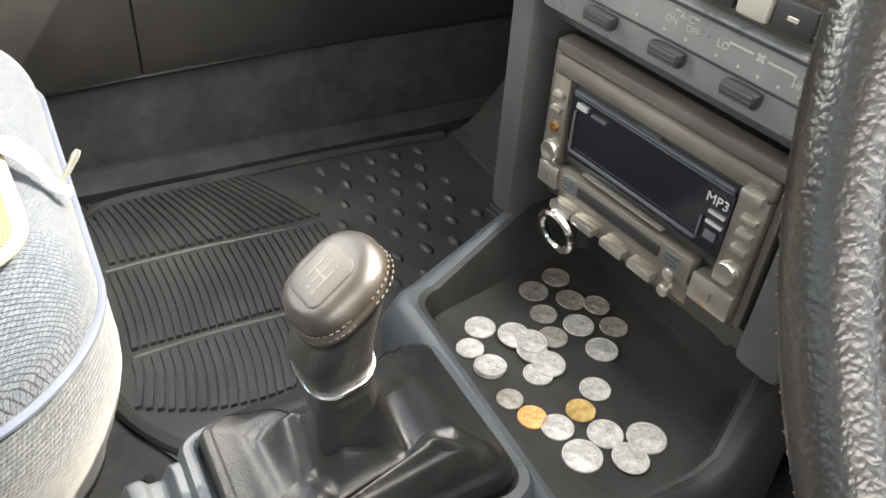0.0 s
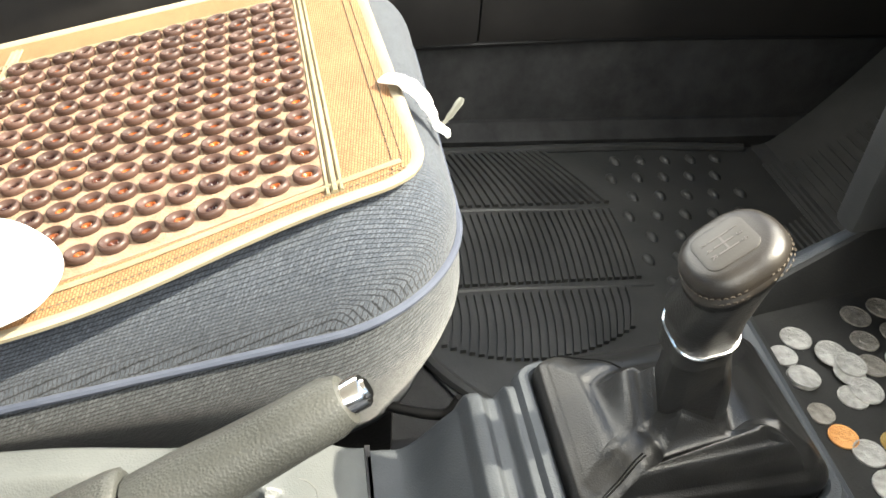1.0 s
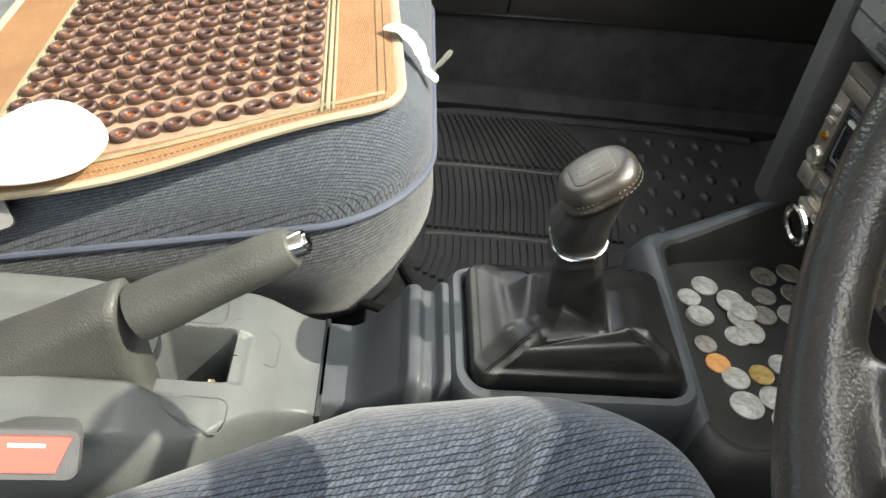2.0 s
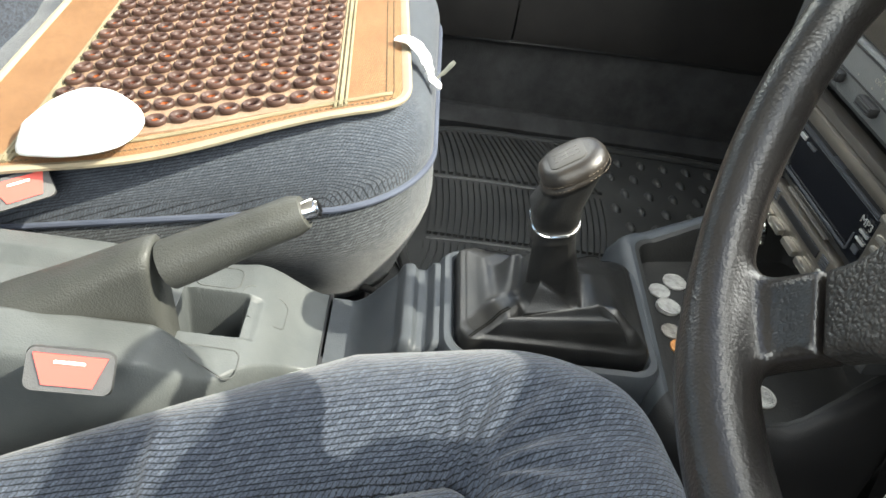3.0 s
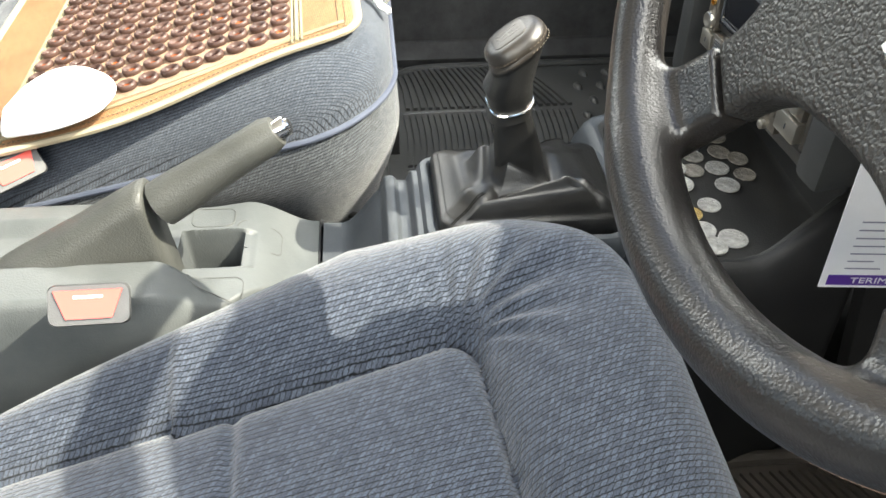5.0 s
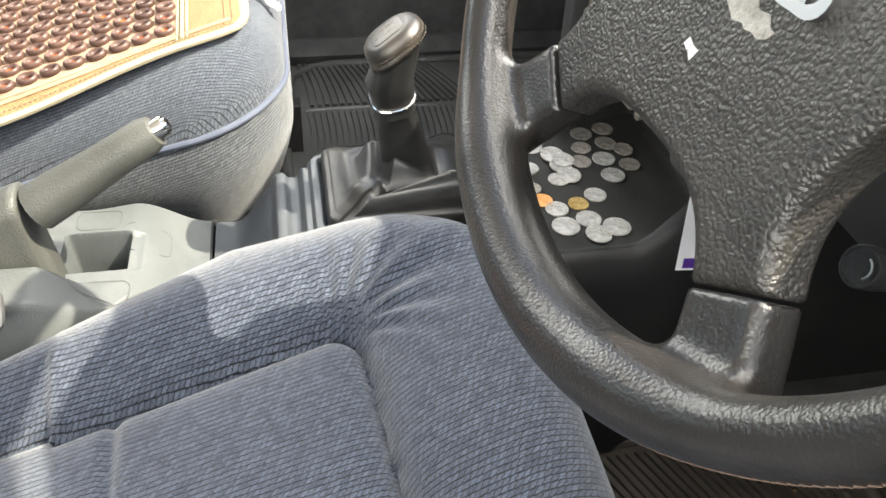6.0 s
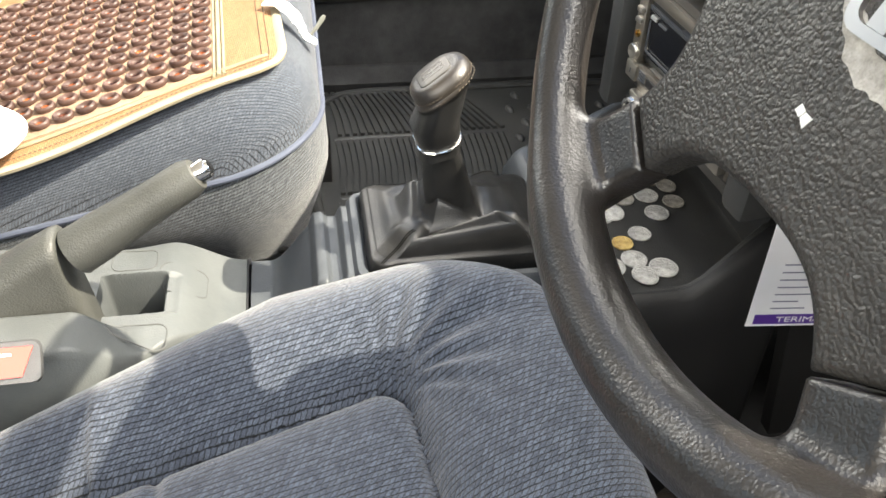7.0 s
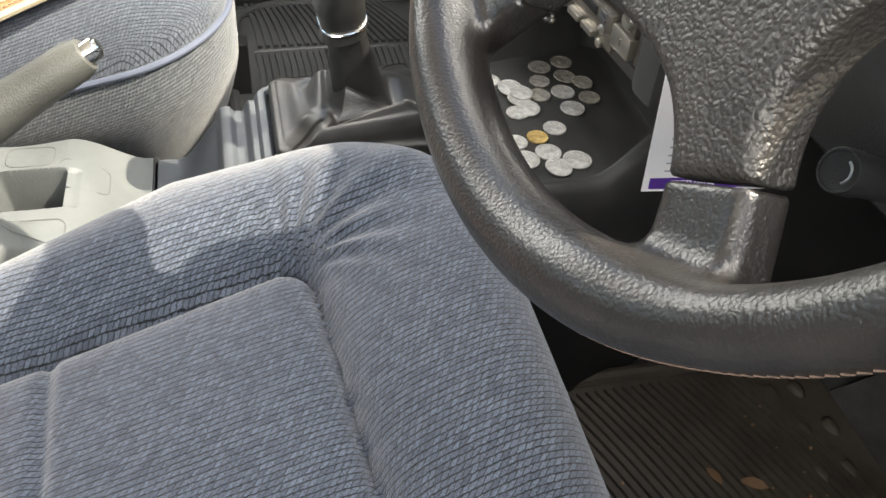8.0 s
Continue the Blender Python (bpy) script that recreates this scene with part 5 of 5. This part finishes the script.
for k, (x, y, r, s) in enumerate(((0.245, 0.835, 20, 1.0), (0.262, 0.875, 70, 1.4), (0.33, 0.93, 140, 0.8))):
    bm = bmesh.new()
    sheet(bm, 8, 4, lambda u, v: Vector(((u - 0.5) * 0.022 * s, (v - 0.5) * 0.010 * s * math.sin(math.pi * (0.08 + 0.84 * u)), 0.0015 + 0.002 * math.sin(3 * u + k))), (0, 0, -0.0006))
    bmesh.ops.transform(bm, matrix=pose(x, y, 0.0215, 0, 0, r), verts=bm.verts)
    tagged(part("dry_leaf", bm, M_LEAF), "dry brown leaf scrap lying on the driver's mat", "leaf", group="leaf scraps")

for k in range(26):
    x, y, q = random.uniform(0.17, 0.42), random.uniform(0.66, 0.99), random.uniform(0.0010, 0.0026)
    bm = bmesh.new()
    bmesh.ops.create_icosphere(bm, subdivisions=1, radius=q)
    for v in bm.verts:
        v.co *= random.uniform(0.6, 1.2)
    bmesh.ops.transform(bm, matrix=pose(x, y, 0.0215 + q * 0.5), verts=bm.verts)
    tagged(part("grit", bm, M_LEAF), "small pale crumb of grit on the driver's mat", "grit", group="grit on the mat")

# ---- coins in the tray ----


def coin_mat(name, c0, c1, rough):
    m = mat(name, c0, rough, 0.25)
    co = coords(m)
    n = node(m, "ShaderNodeTexNoise", Scale=160.0, Detail=5.0)
    link(m, co, n.inputs["Vector"])
    link(m, ramp(m, n.outputs["Fac"], [(0.35, c0), (0.7, c1)]), m.node_tree.nodes["Principled BSDF"].inputs["Base Color"])
    v = node(m, "ShaderNodeTexNoise", Scale=300.0, Detail=3.0)
    link(m, co, v.inputs["Vector"])
    bump(m, v.outputs["Fac"], 0.8, 0.0020)
    return m


M_COIN = {"alu": coin_mat("aluminium coin", (0.27, 0.265, 0.25), (0.46, 0.455, 0.435), 0.40),
          "nickel": coin_mat("tarnished nickel coin", (0.15, 0.138, 0.12), (0.31, 0.29, 0.26), 0.40),
          "copper": coin_mat("copper coin", (0.55, 0.25, 0.08), (0.66, 0.34, 0.13), 0.42),
          "brass": coin_mat("brass coin", (0.26, 0.17, 0.05), (0.48, 0.35, 0.14), 0.4)}


def coin_mesh(r, kind):
    """Milled coin with raised rim and a low relief in the field."""
    bm = bmesh.new()
    lathe(bm, [(r * 0.96, 0), (r, 0.0003), (r, 0.0017), (r * 0.97, 0.0020), (r * 0.91, 0.0020), (r * 0.885, 0.0016), (r * 0.40, 0.0016), (r * 0.36, 0.0019), (r * 0.10, 0.0020)], 36)
    for k in range(14):
        a = 2 * math.pi * k / 14
        if k % 5 != 4:
            box(bm, (r * 0.66, -r * 0.05, 0.0016), (r * 0.80, r * 0.05, 0.0019), 0, pose(0, 0, 0, 0, 0, math.degrees(a)))
    ob = part("coin", bm, M_COIN[kind], None, "", 30)
    return ob


# x, y, radius, metal, turn, lift
COINS = ((-0.1210, 0.6520, 0.0128, "alu", 20, 0), (-0.1030, 0.6320, 0.0112, "alu", 70, 0), (-0.0780, 0.6360, 0.0128, "alu", 150, 0.002), (-0.0785, 0.6355, 0.0126, "alu", 40, 0),
         (-0.0980, 0.6700, 0.0135, "alu", 0, 0.004), (-0.0840, 0.6780, 0.0125, "alu", 30, 0.006), (-0.0770, 0.6740, 0.0128, "alu", 60, 0.003), (-0.0600, 0.6790, 0.0128, "alu", 10, 0.002), (-0.0560, 0.6660, 0.0118, "alu", 80, 0),
         (-0.1500, 0.7475, 0.0125, "nickel", 10, 0), (-0.1420, 0.7185, 0.0128, "nickel", 90, 0), (-0.1130, 0.7095, 0.0115, "nickel", 40, 0), (-0.1180, 0.7405, 0.0128, "nickel", 75, 0.001), (-0.1010, 0.7555, 0.0112, "nickel", 33, 0.003),
         (-0.0890, 0.7285, 0.0130, "alu", 66, 0), (-0.0860, 0.7005, 0.0120, "nickel", 12, 0), (-0.0750, 0.7545, 0.0118, "nickel", 55, 0), (-0.0570, 0.7285, 0.0132, "alu", 25, 0),
         (-0.0430, 0.6320, 0.0102, "nickel", 0, 0), (-0.0210, 0.6375, 0.0110, "copper", 20, 0), (-0.0240, 0.6970, 0.0120, "alu", 45, 0), (-0.0110, 0.6740, 0.0110, "brass", 60, 0),
         (-0.0050, 0.6490, 0.0122, "alu", 15, 0), (0.0150, 0.6770, 0.0132, "alu", 85, 0), (0.0310, 0.7020, 0.0145, "alu", 35, 0), (0.0240, 0.6500, 0.0145, "alu", 5, 0), (0.0410, 0.6790, 0.0135, "alu", 50, 0.001))
NAMES = {"alu": "pale aluminium coin lying in the console tray", "nickel": "tarnished grey coin lying in the console tray", "copper": "orange copper coin lying in the console tray", "brass": "worn brass coin lying in the console tray"}
made = {}
for x, y, r, k, turn, lift in COINS:
    m_ = pose(x, y, TZ + 0.0003 + lift, random.uniform(-1.5, 1.5) if lift else 0, 5 if lift else 0, turn)
    key = (r, k)
    if key in made:
        copy_thing(made[key], m_)
    else:
        made[key] = coin_mesh(r, k)
        made[key].matrix_basis = m_
        tagged(made[key], NAMES[k], "coin", group="coins in the tray")

# ---- beaded seat mat ----
M_TAN = mat("tan woven rattan", (0.45, 0.24, 0.10), 0.75)
co = coords(M_TAN, 1.0, (0, 0, 6))
chk = node(M_TAN, "ShaderNodeTexBrick", Scale=1.0, Mortar_Size=0.0005, Brick_Width=0.0036, Row_Height=0.0022, Mortar_Smooth=0.8)
chk.inputs["Color1"].default_value, chk.inputs["Color2"].default_value, chk.inputs["Mortar"].default_value = (0.34, 0.185, 0.085, 1), (0.27, 0.140, 0.062, 1), (0.13, 0.062, 0.026, 1)
link(M_TAN, co, chk.inputs["Vector"])
fade = node(M_TAN, "ShaderNodeTexNoise", Scale=16.0, Detail=4.0)
link(M_TAN, co, fade.inputs["Vector"])
mixn = M_TAN.node_tree.nodes.new("ShaderNodeMix")
mixn.data_type, mixn.blend_type = "RGBA", "MULTIPLY"
mixn.inputs[0].default_value = 0.5
link(M_TAN, chk.outputs["Color"], mixn.inputs[6])
link(M_TAN, ramp(M_TAN, fade.outputs["Fac"], [(0.3, (0.65, 0.58, 0.5)), (0.7, (1, 1, 1))]), mixn.inputs[7])
link(M_TAN, mixn.outputs[2], M_TAN.node_tree.nodes["Principled BSDF"].inputs["Base Color"])
bump(M_TAN, chk.outputs["Fac"], 0.6, 0.0008).node.invert = True
M_HESS = grained("brown woven backing", (0.20, 0.13, 0.085), (0.34, 0.23, 0.16), 0.9, grain=500, depth=0.001, blotch=60)
M_BRAID = grained("olive braid", (0.17, 0.145, 0.085), (0.28, 0.24, 0.16), 0.9, grain=900, depth=0.001)
M_BINDING = grained("cream binding", (0.25, 0.21, 0.145), (0.33, 0.285, 0.20), 0.9, grain=1300, depth=0.0006)
M_BEAD = mat("dark brown bead", (0.055, 0.026, 0.020), 0.42, 0, 0.4)
M_AMBER = mat("amber core", (0.30, 0.055, 0.010), 0.15)
for m_ in (M_BEAD, M_AMBER):
    oi = m_.node_tree.nodes.new("ShaderNodeObjectInfo")
    lo_, hi_ = ((0.042, 0.022, 0.017), (0.080, 0.044, 0.034)) if m_ is M_BEAD else ((0.02, 0.007, 0.006), (0.34, 0.08, 0.015))
    link(m_, ramp(m_, oi.outputs["Random"], [(0.0 if m_ is M_BEAD else 0.35, lo_), (1.0, hi_)]), m_.node_tree.nodes["Principled BSDF"].inputs["Base Color"])

MAT_FR, MAT_FL, MAT_RL, MAT_RR = Vector((-0.190, 0.346)), Vector((-0.62, 0.318)), Vector((-0.60, -0.125)), Vector((-0.088, -0.105))


def mat_point(u, v, lift=0.0):
    """u from the seat's outer side (0) to the console side (1), v from rear (0) to front (1)."""
    du, dv = (1 - u) * 0.47, (1 - v) * 0.45
    if du < 0.034 and dv < 0.034:
        p_, q_ = 1 - du / 0.034, 1 - dv / 0.034
        u = 1 - 0.034 * (1 - p_ * math.sqrt(1 - q_ * q_ / 2)) / 0.47
        v = 1 - 0.034 * (1 - q_ * math.sqrt(1 - p_ * p_ / 2)) / 0.45
    a = MAT_RL.lerp(MAT_RR, u)
    b = MAT_FL.lerp(MAT_FR, u)
    p = a.lerp(b, v)
    p.x += 0.012 * math.sin(math.pi * v) * smoothstep(0.8, 1.0, u)
    z = 0.429 + 0.231 * (p.y - 0.343)
    edge = smoothstep(0.93, 1.0, u)
    z += edge * (0.005 * math.sin(9 * v + 0.6) - 0.003) - 0.004 * smoothstep(0.95, 1.0, v)
    return Vector((p.x, p.y, z + lift))


bead_mat = thing("beaded_seat_mat", "tan woven seat mat with brown beads and cream binding", "seat mat", (-0.37, 0.1, 0.40))
bm = bmesh.new()
sheet(bm, 60, 60, lambda u, v: mat_point(u, v), (0, 0, -0.006))
part("woven_base", bm, M_TAN, bead_mat)
bm = bmesh.new()
edge = [mat_point(1, k / 40, -0.002) for k in range(40)] + [mat_point(1 - k / 40, 1, -0.002) for k in range(40)] + [mat_point(0, 1 - k / 40, -0.002) for k in range(40)] + [mat_point(k / 40, 0, -0.002) for k in range(40)]
tube(bm, edge, 0.0068, 8, closed=True, flat=0.6)
part("binding", bm, M_BINDING, bead_mat, "cream cloth binding")
BU0, BU1, BV0, BV1 = 0.14, 0.945, 0.185, 0.845
bm = bmesh.new()
sheet(bm, 40, 40, lambda u, v: mat_point(BU0 + (BU1 - BU0) * u, BV0 + (BV1 - BV0) * v, 0.0016), (0, 0, -0.002))
part("bead_field", bm, M_HESS, bead_mat, "coarse brown backing between the beads")
for vv in (BV0 - 0.008, BV1 + 0.012):
    bm = bmesh.new()
    for o in (-0.011, 0.0, 0.011):
        tube(bm, [mat_point(0.05 + 0.93 * k / 40, vv + o, 0.0012) for k in range(41)], 0.0017 if o else 0.0026, 6)
    part("braid", bm, M_BRAID, bead_mat, "olive woven braid")
for uu in (0.957, 0.125):
    bm = bmesh.new()
    tube(bm, [mat_point(uu, 0.03 + 0.94 * k / 40, 0.0012) for k in range(41)], 0.0022, 6)
    part("braid", bm, M_BRAID, bead_mat)
M_THREAD = mat("dark thread", (0.10, 0.08, 0.05), 0.9)
bm = bmesh.new()
for k in range(90):
    v = 0.012 + 0.976 * k / 90
    for uu in (0.978,):
        tube(bm, [mat_point(uu, v, 0.0006), mat_point(uu, v + 0.006, 0.0006)], 0.0007, 4)
    u = 0.012 + 0.976 * k / 90
    for vv in (0.972, 0.955):
        tube(bm, [mat_point(u, vv, 0.0006), mat_point(u + 0.006, vv, 0.0006)], 0.0007, 4)
part("stitching", bm, M_THREAD, bead_mat)


def bead_mesh():
    bm = bmesh.new()
    lathe(bm, [(0.0062, 0.0010), (0.0086, 0.0012), (0.0096, 0.0030), (0.0096, 0.0056), (0.0090, 0.0072), (0.0078, 0.0078), (0.0066, 0.0072), (0.0056, 0.0066), (0.0046, 0.0058), (0.0041, 0.0046), (0.0040, 0.0030)], 20, None, False)
    return bm


first = None
NB, MB = 13, 13
for i in range(NB):
    for j in range(MB):
        u = BU0 + (BU1 - BU0) * (i + 0.5) / NB
        v = BV0 + (BV1 - BV0) * (j + 0.5) / MB
        p = mat_point(u, v, 0.0006)
        m_ = Matrix.Translation(p) @ pose(0, 0, 0, 13 + random.uniform(-4, 4), random.uniform(-4, 4), random.uniform(-8, 8)) @ Matrix.Diagonal((1.0, 1.15, 1, 1))
        if first is None:
            first = part("bead", bead_mesh(), M_BEAD, None, "", 50)
            bm = bmesh.new()
            lathe(bm, [(0.0042, 0.0026), (0.0038, 0.0042), (0.0028, 0.0046), (0.0014, 0.0034), (0.0010, 0.0028)], 14)
            core_me = part("core", bm, M_AMBER, first, "", 50).data
            bead, core = first, first.children[0]
        else:
            bead, core = new("bead", first.data), new("core", core_me)
            core.parent = bead
        bead.parent = bead_mat
        bead.matrix_parent_inverse = bead_mat.matrix_basis.inverted()
        bead.matrix_basis = m_

# White cloth piece on the mat, and the strap with a metal clip at its front corner.
bm = bmesh.new()
WHITE = [(-0.170, -0.060), (-0.215, -0.045), (-0.238, -0.012), (-0.232, 0.028), (-0.208, 0.066), (-0.178, 0.096), (-0.150, 0.104), (-0.124, 0.092), (-0.112, 0.066), (-0.108, 0.030), (-0.112, -0.008), (-0.122, -0.040)]
outl = smooth_path([(x + 0.012, 0.097 - (0.104 - y) * 0.76, 0) for x, y in WHITE + WHITE[:1]], 4)[:-1]
cen = Vector((-0.170, 0.031, 0)) + Vector((0.012, 0.004, 0))


def on_mat(p, lift):
    return Vector((p.x, p.y, 0.429 + 0.231 * (p.y - 0.343) + lift))


loft(bm, [[on_mat(cen + (p - cen) * f, 0.010 + z) for p in outl] for f, z in ((0.97, 0.0), (1.0, 0.002), (0.985, 0.006), (0.93, 0.0095), (0.75, 0.012), (0.4, 0.013), (0.08, 0.013))])
tagged(part("white_pad", bm, M_WHITE, None, "", 60), "plain white rounded cloth pad on the beaded mat", "pad")
strap = thing("mat_strap", "white cloth strap with metal clip at the mat's corner", "strap", (-0.27, 0.36, 0.41))
bm = bmesh.new()
tube(bm, smooth_path([(-0.330, 0.330, 0.430), (-0.316, 0.345, 0.434), (-0.303, 0.358, 0.428), (-0.296, 0.366, 0.417), (-0.291, 0.371, 0.408)], 5), [0.0095] * 8 + [0.0085] * 6 + [0.0060] * 4 + [0.0045] * 3, 10, flat=0.32)
for v in bm.verts:
    v.co += Vector((1, 0.4, 1)) * 0.0022 * noise.noise(v.co * 120)
part("webbing", bm, M_WHITE, strap)
bm = bmesh.new()
tube(bm, smooth_path([(-0.296, 0.367, 0.411), (-0.290, 0.372, 0.405), (-0.285, 0.378, 0.403), (-0.290, 0.381, 0.398)], 4), 0.0048, 8, flat=0.6)
for v in bm.verts:
    v.co += Vector((1, 0.4, 1)) * 0.0018 * noise.noise(v.co * 160)
part("knot", bm, M_WHITE, strap)
bm = bmesh.new()
tube(bm, smooth_path([(-0.290, 0.375, 0.405), (-0.297, 0.385, 0.414), (-0.304, 0.394, 0.424)], 4), [0.0022] * 3 + [0.0036] * 3 + [0.0042] * 2 + [0.0026], 8, flat=0.3)
part("clip", bm, mat("tarnished clip", (0.20, 0.20, 0.17), 0.4, 0.8), strap, "tarnished metal clip")

# ---- belt buckles ----
M_RED = mat("red button", (0.62, 0.07, 0.05), 0.4)


def buckle(m, label):
    """Buckle housing with a tapered red push button set into its face."""
    top = thing("belt_buckle", label, "buckle", m.translation)
    bm = bmesh.new()
    loft(bm, [[m @ Vector((a, b, z)) for a, b in rrect(w, d, 0.006, 4)] for w, d, z in ((0.020, 0.009, -0.055), (0.027, 0.013, -0.015), (0.029, 0.0155, 0.0), (0.028, 0.0145, 0.004))])
    part("housing", bm, grained("grey buckle plastic", (0.05, 0.05, 0.052), (0.09, 0.09, 0.09), 0.4), top)
    bm = bmesh.new()
    loft(bm, [[m @ Vector((x, y, z)) for x, y in ((-0.024, 0.011), (-0.016, -0.010), (0.016, -0.010), (0.024, 0.011))] for z in (0.003, 0.0062)])
    part("push_button", bm, M_RED, top, "red push button")
    bm = bmesh.new()
    box(bm, (-0.010, -0.001, 0.0058), (0.010, 0.001, 0.0066), 0, m @ pose(0, 0.006, 0))
    part("printed_line", bm, M_WHITE, top)
    bm = bmesh.new()
    tube(bm, smooth_path([m @ Vector((0, 0, -0.05)), m @ Vector((0, 0, -0.10)), m @ Vector((0, -0.01, -0.17))], 4), 0.016, 10, flat=0.3)
    part("stalk", bm, M_BLACK, top)
    return top


buckle(look((0.163, 0.140, 0.378), (-0.40, 0.02, -0.10)) @ pose(0, 0, 0, 0, 0, -8), "red and grey belt buckle beside the driver's seat")
buckle(look((-0.098, -0.008, 0.325), (-0.55, -0.25, -0.10)) @ pose(0, 0, 0, 0, 0, 10), "red and grey belt buckle beside the passenger seat")

# ---- leaflet under the steering column ----
M_PAPER = grained("white card", (0.70, 0.68, 0.68), (0.78, 0.76, 0.76), 0.6, grain=1500)
M_PURPLE = mat("purple print", (0.075, 0.025, 0.22), 0.55)
M_INK = mat("grey ink", (0.20, 0.19, 0.24), 0.7)
cx_, cy_ = Vector((0.10, 0.99, 0.0)).normalized(), Vector((0.21, -0.20, 0.94)).normalized()
cn_ = cx_.cross(cy_).normalized()
LEAF = Matrix(((cx_.x, cy_.x, cn_.x, 0.2755), (cx_.y, cy_.y, cn_.y, 0.622), (cx_.z, cy_.z, cn_.z, 0.466), (0, 0, 0, 1)))
card = thing("leaflet", "white leaflet with purple band hanging under the dashboard", "leaflet", LEAF.translation)
bm = bmesh.new()
box(bm, (0, 0, 0), (0.085, 0.12, 0.0006), 0, LEAF)
part("sheet", bm, M_PAPER, card)
bm = bmesh.new()
box(bm, (0.004, 0.003, 0.0006), (0.083, 0.0135, 0.0010), 0, LEAF)
part("purple_band", bm, M_PURPLE, card)
words("printed_word", "TERIMA", 0.0085, LEAF @ pose(0.032, 0.0082, 0.0012), M_PAPER, card, 0.0001)
for k in range(7):
    bm = bmesh.new()
    w = (0.030, 0.022, 0.034, 0.026, 0.030, 0.020, 0.028)[k]
    box(bm, (0.012, 0.020 + 0.0075 * k, 0.0006), (0.012 + 0.7 * w, 0.0210 + 0.0075 * k, 0.0009), 0, LEAF)
    part("text_line", bm, M_INK, card)

# ---- wheel badge and horn mark, spoke seams ----
bm = bmesh.new()
BZ = -0.0080
loopo = [(x * 1.0, y * 1.0) for x, y in rrect(0.027, 0.021, 0.008, 5)]
rin = [(x, y) for x, y in rrect(0.023, 0.017, 0.006, 5)]
o_ = Vector((0.020, -0.010))


def taper(p):
    return (o_.x + p[0] * (1 - 4.0 * p[1]), o_.y + p[1])


loft(bm, [[WM @ Vector((*taper(p), z)) for p in l] for l, z in ((loopo, BZ - 0.004), (loopo, BZ + 0.003), (rin, BZ + 0.003), (rin, BZ - 0.004))], False, False)
bm2 = bmesh.new()
loft(bm2, [[WM @ Vector((*taper(p), z)) for p in rin] for z in (BZ - 0.004, BZ - 0.001)])
part("badge_back", bm2, M_BLACK, pad)
M_BADGE = mat("dull badge chrome", (0.34, 0.33, 0.33), 0.34, 1.0)
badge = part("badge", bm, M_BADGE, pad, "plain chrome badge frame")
for lo, hi in (((-0.017, -0.017, 0), (-0.009, 0.017, 0)), ((0.009, -0.017, 0), (0.017, 0.017, 0)), ((-0.0088, -0.005, 0), (0.0088, 0.004, 0))):
    bm = bmesh.new()
    q = [taper(p) for p in ((lo[0], lo[1]), (hi[0], lo[1]), (hi[0], hi[1]), (lo[0], hi[1]))]
    loft(bm, [[WM @ Vector((*p, z)) for p in q] for z in (BZ - 0.003, BZ + 0.002)])
    part("badge_bar", bm, M_BADGE, badge)
bm = bmesh.new()
for shape in (((-0.0050, -0.0010), (-0.0010, -0.0026), (0.0004, 0.0010), (-0.0036, 0.0026)), ((-0.0004, -0.0022), (0.0036, -0.0052), (0.0056, 0.0004), (0.0008, 0.0008))):
    loft(bm, [[WM @ Vector((0.0005 + 0.85 * x, -0.0605 + 0.85 * y, z)) for x, y in shape] for z in (-0.0140, -0.0080)])
part("horn_mark", bm, mat("white horn mark", (0.55, 0.55, 0.53), 0.4), pad, "small white horn mark")
bm = bmesh.new()


def scuff(u, v):
    """Rubbed, chalky edge of the pad beside the badge."""
    c = Vector((-0.014 + 0.046 * u, -0.020 - 0.021 * u - 0.006 * math.sin(math.pi * u)))
    w = (0.0016 + 0.0040 * math.sin(math.pi * u) ** 0.6) * (1 + 0.5 * noise.noise(Vector((u * 9, v * 3, 2))))
    q = c + Vector((0.45, 0.89)) * w * (2 * v - 1)
    return WM @ Vector((q.x, q.y, hub_face(q.length) + 0.0004))


sheet(bm, 40, 4, scuff, tuple(WM.to_3x3() @ Vector((0, 0, -0.001))))
part("scuff", bm, grained("chalky scuff", (0.16, 0.15, 0.135), (0.40, 0.38, 0.35), 0.85, grain=700, depth=0.0006, blotch=160), pad, "pale rubbed patch beside the badge")
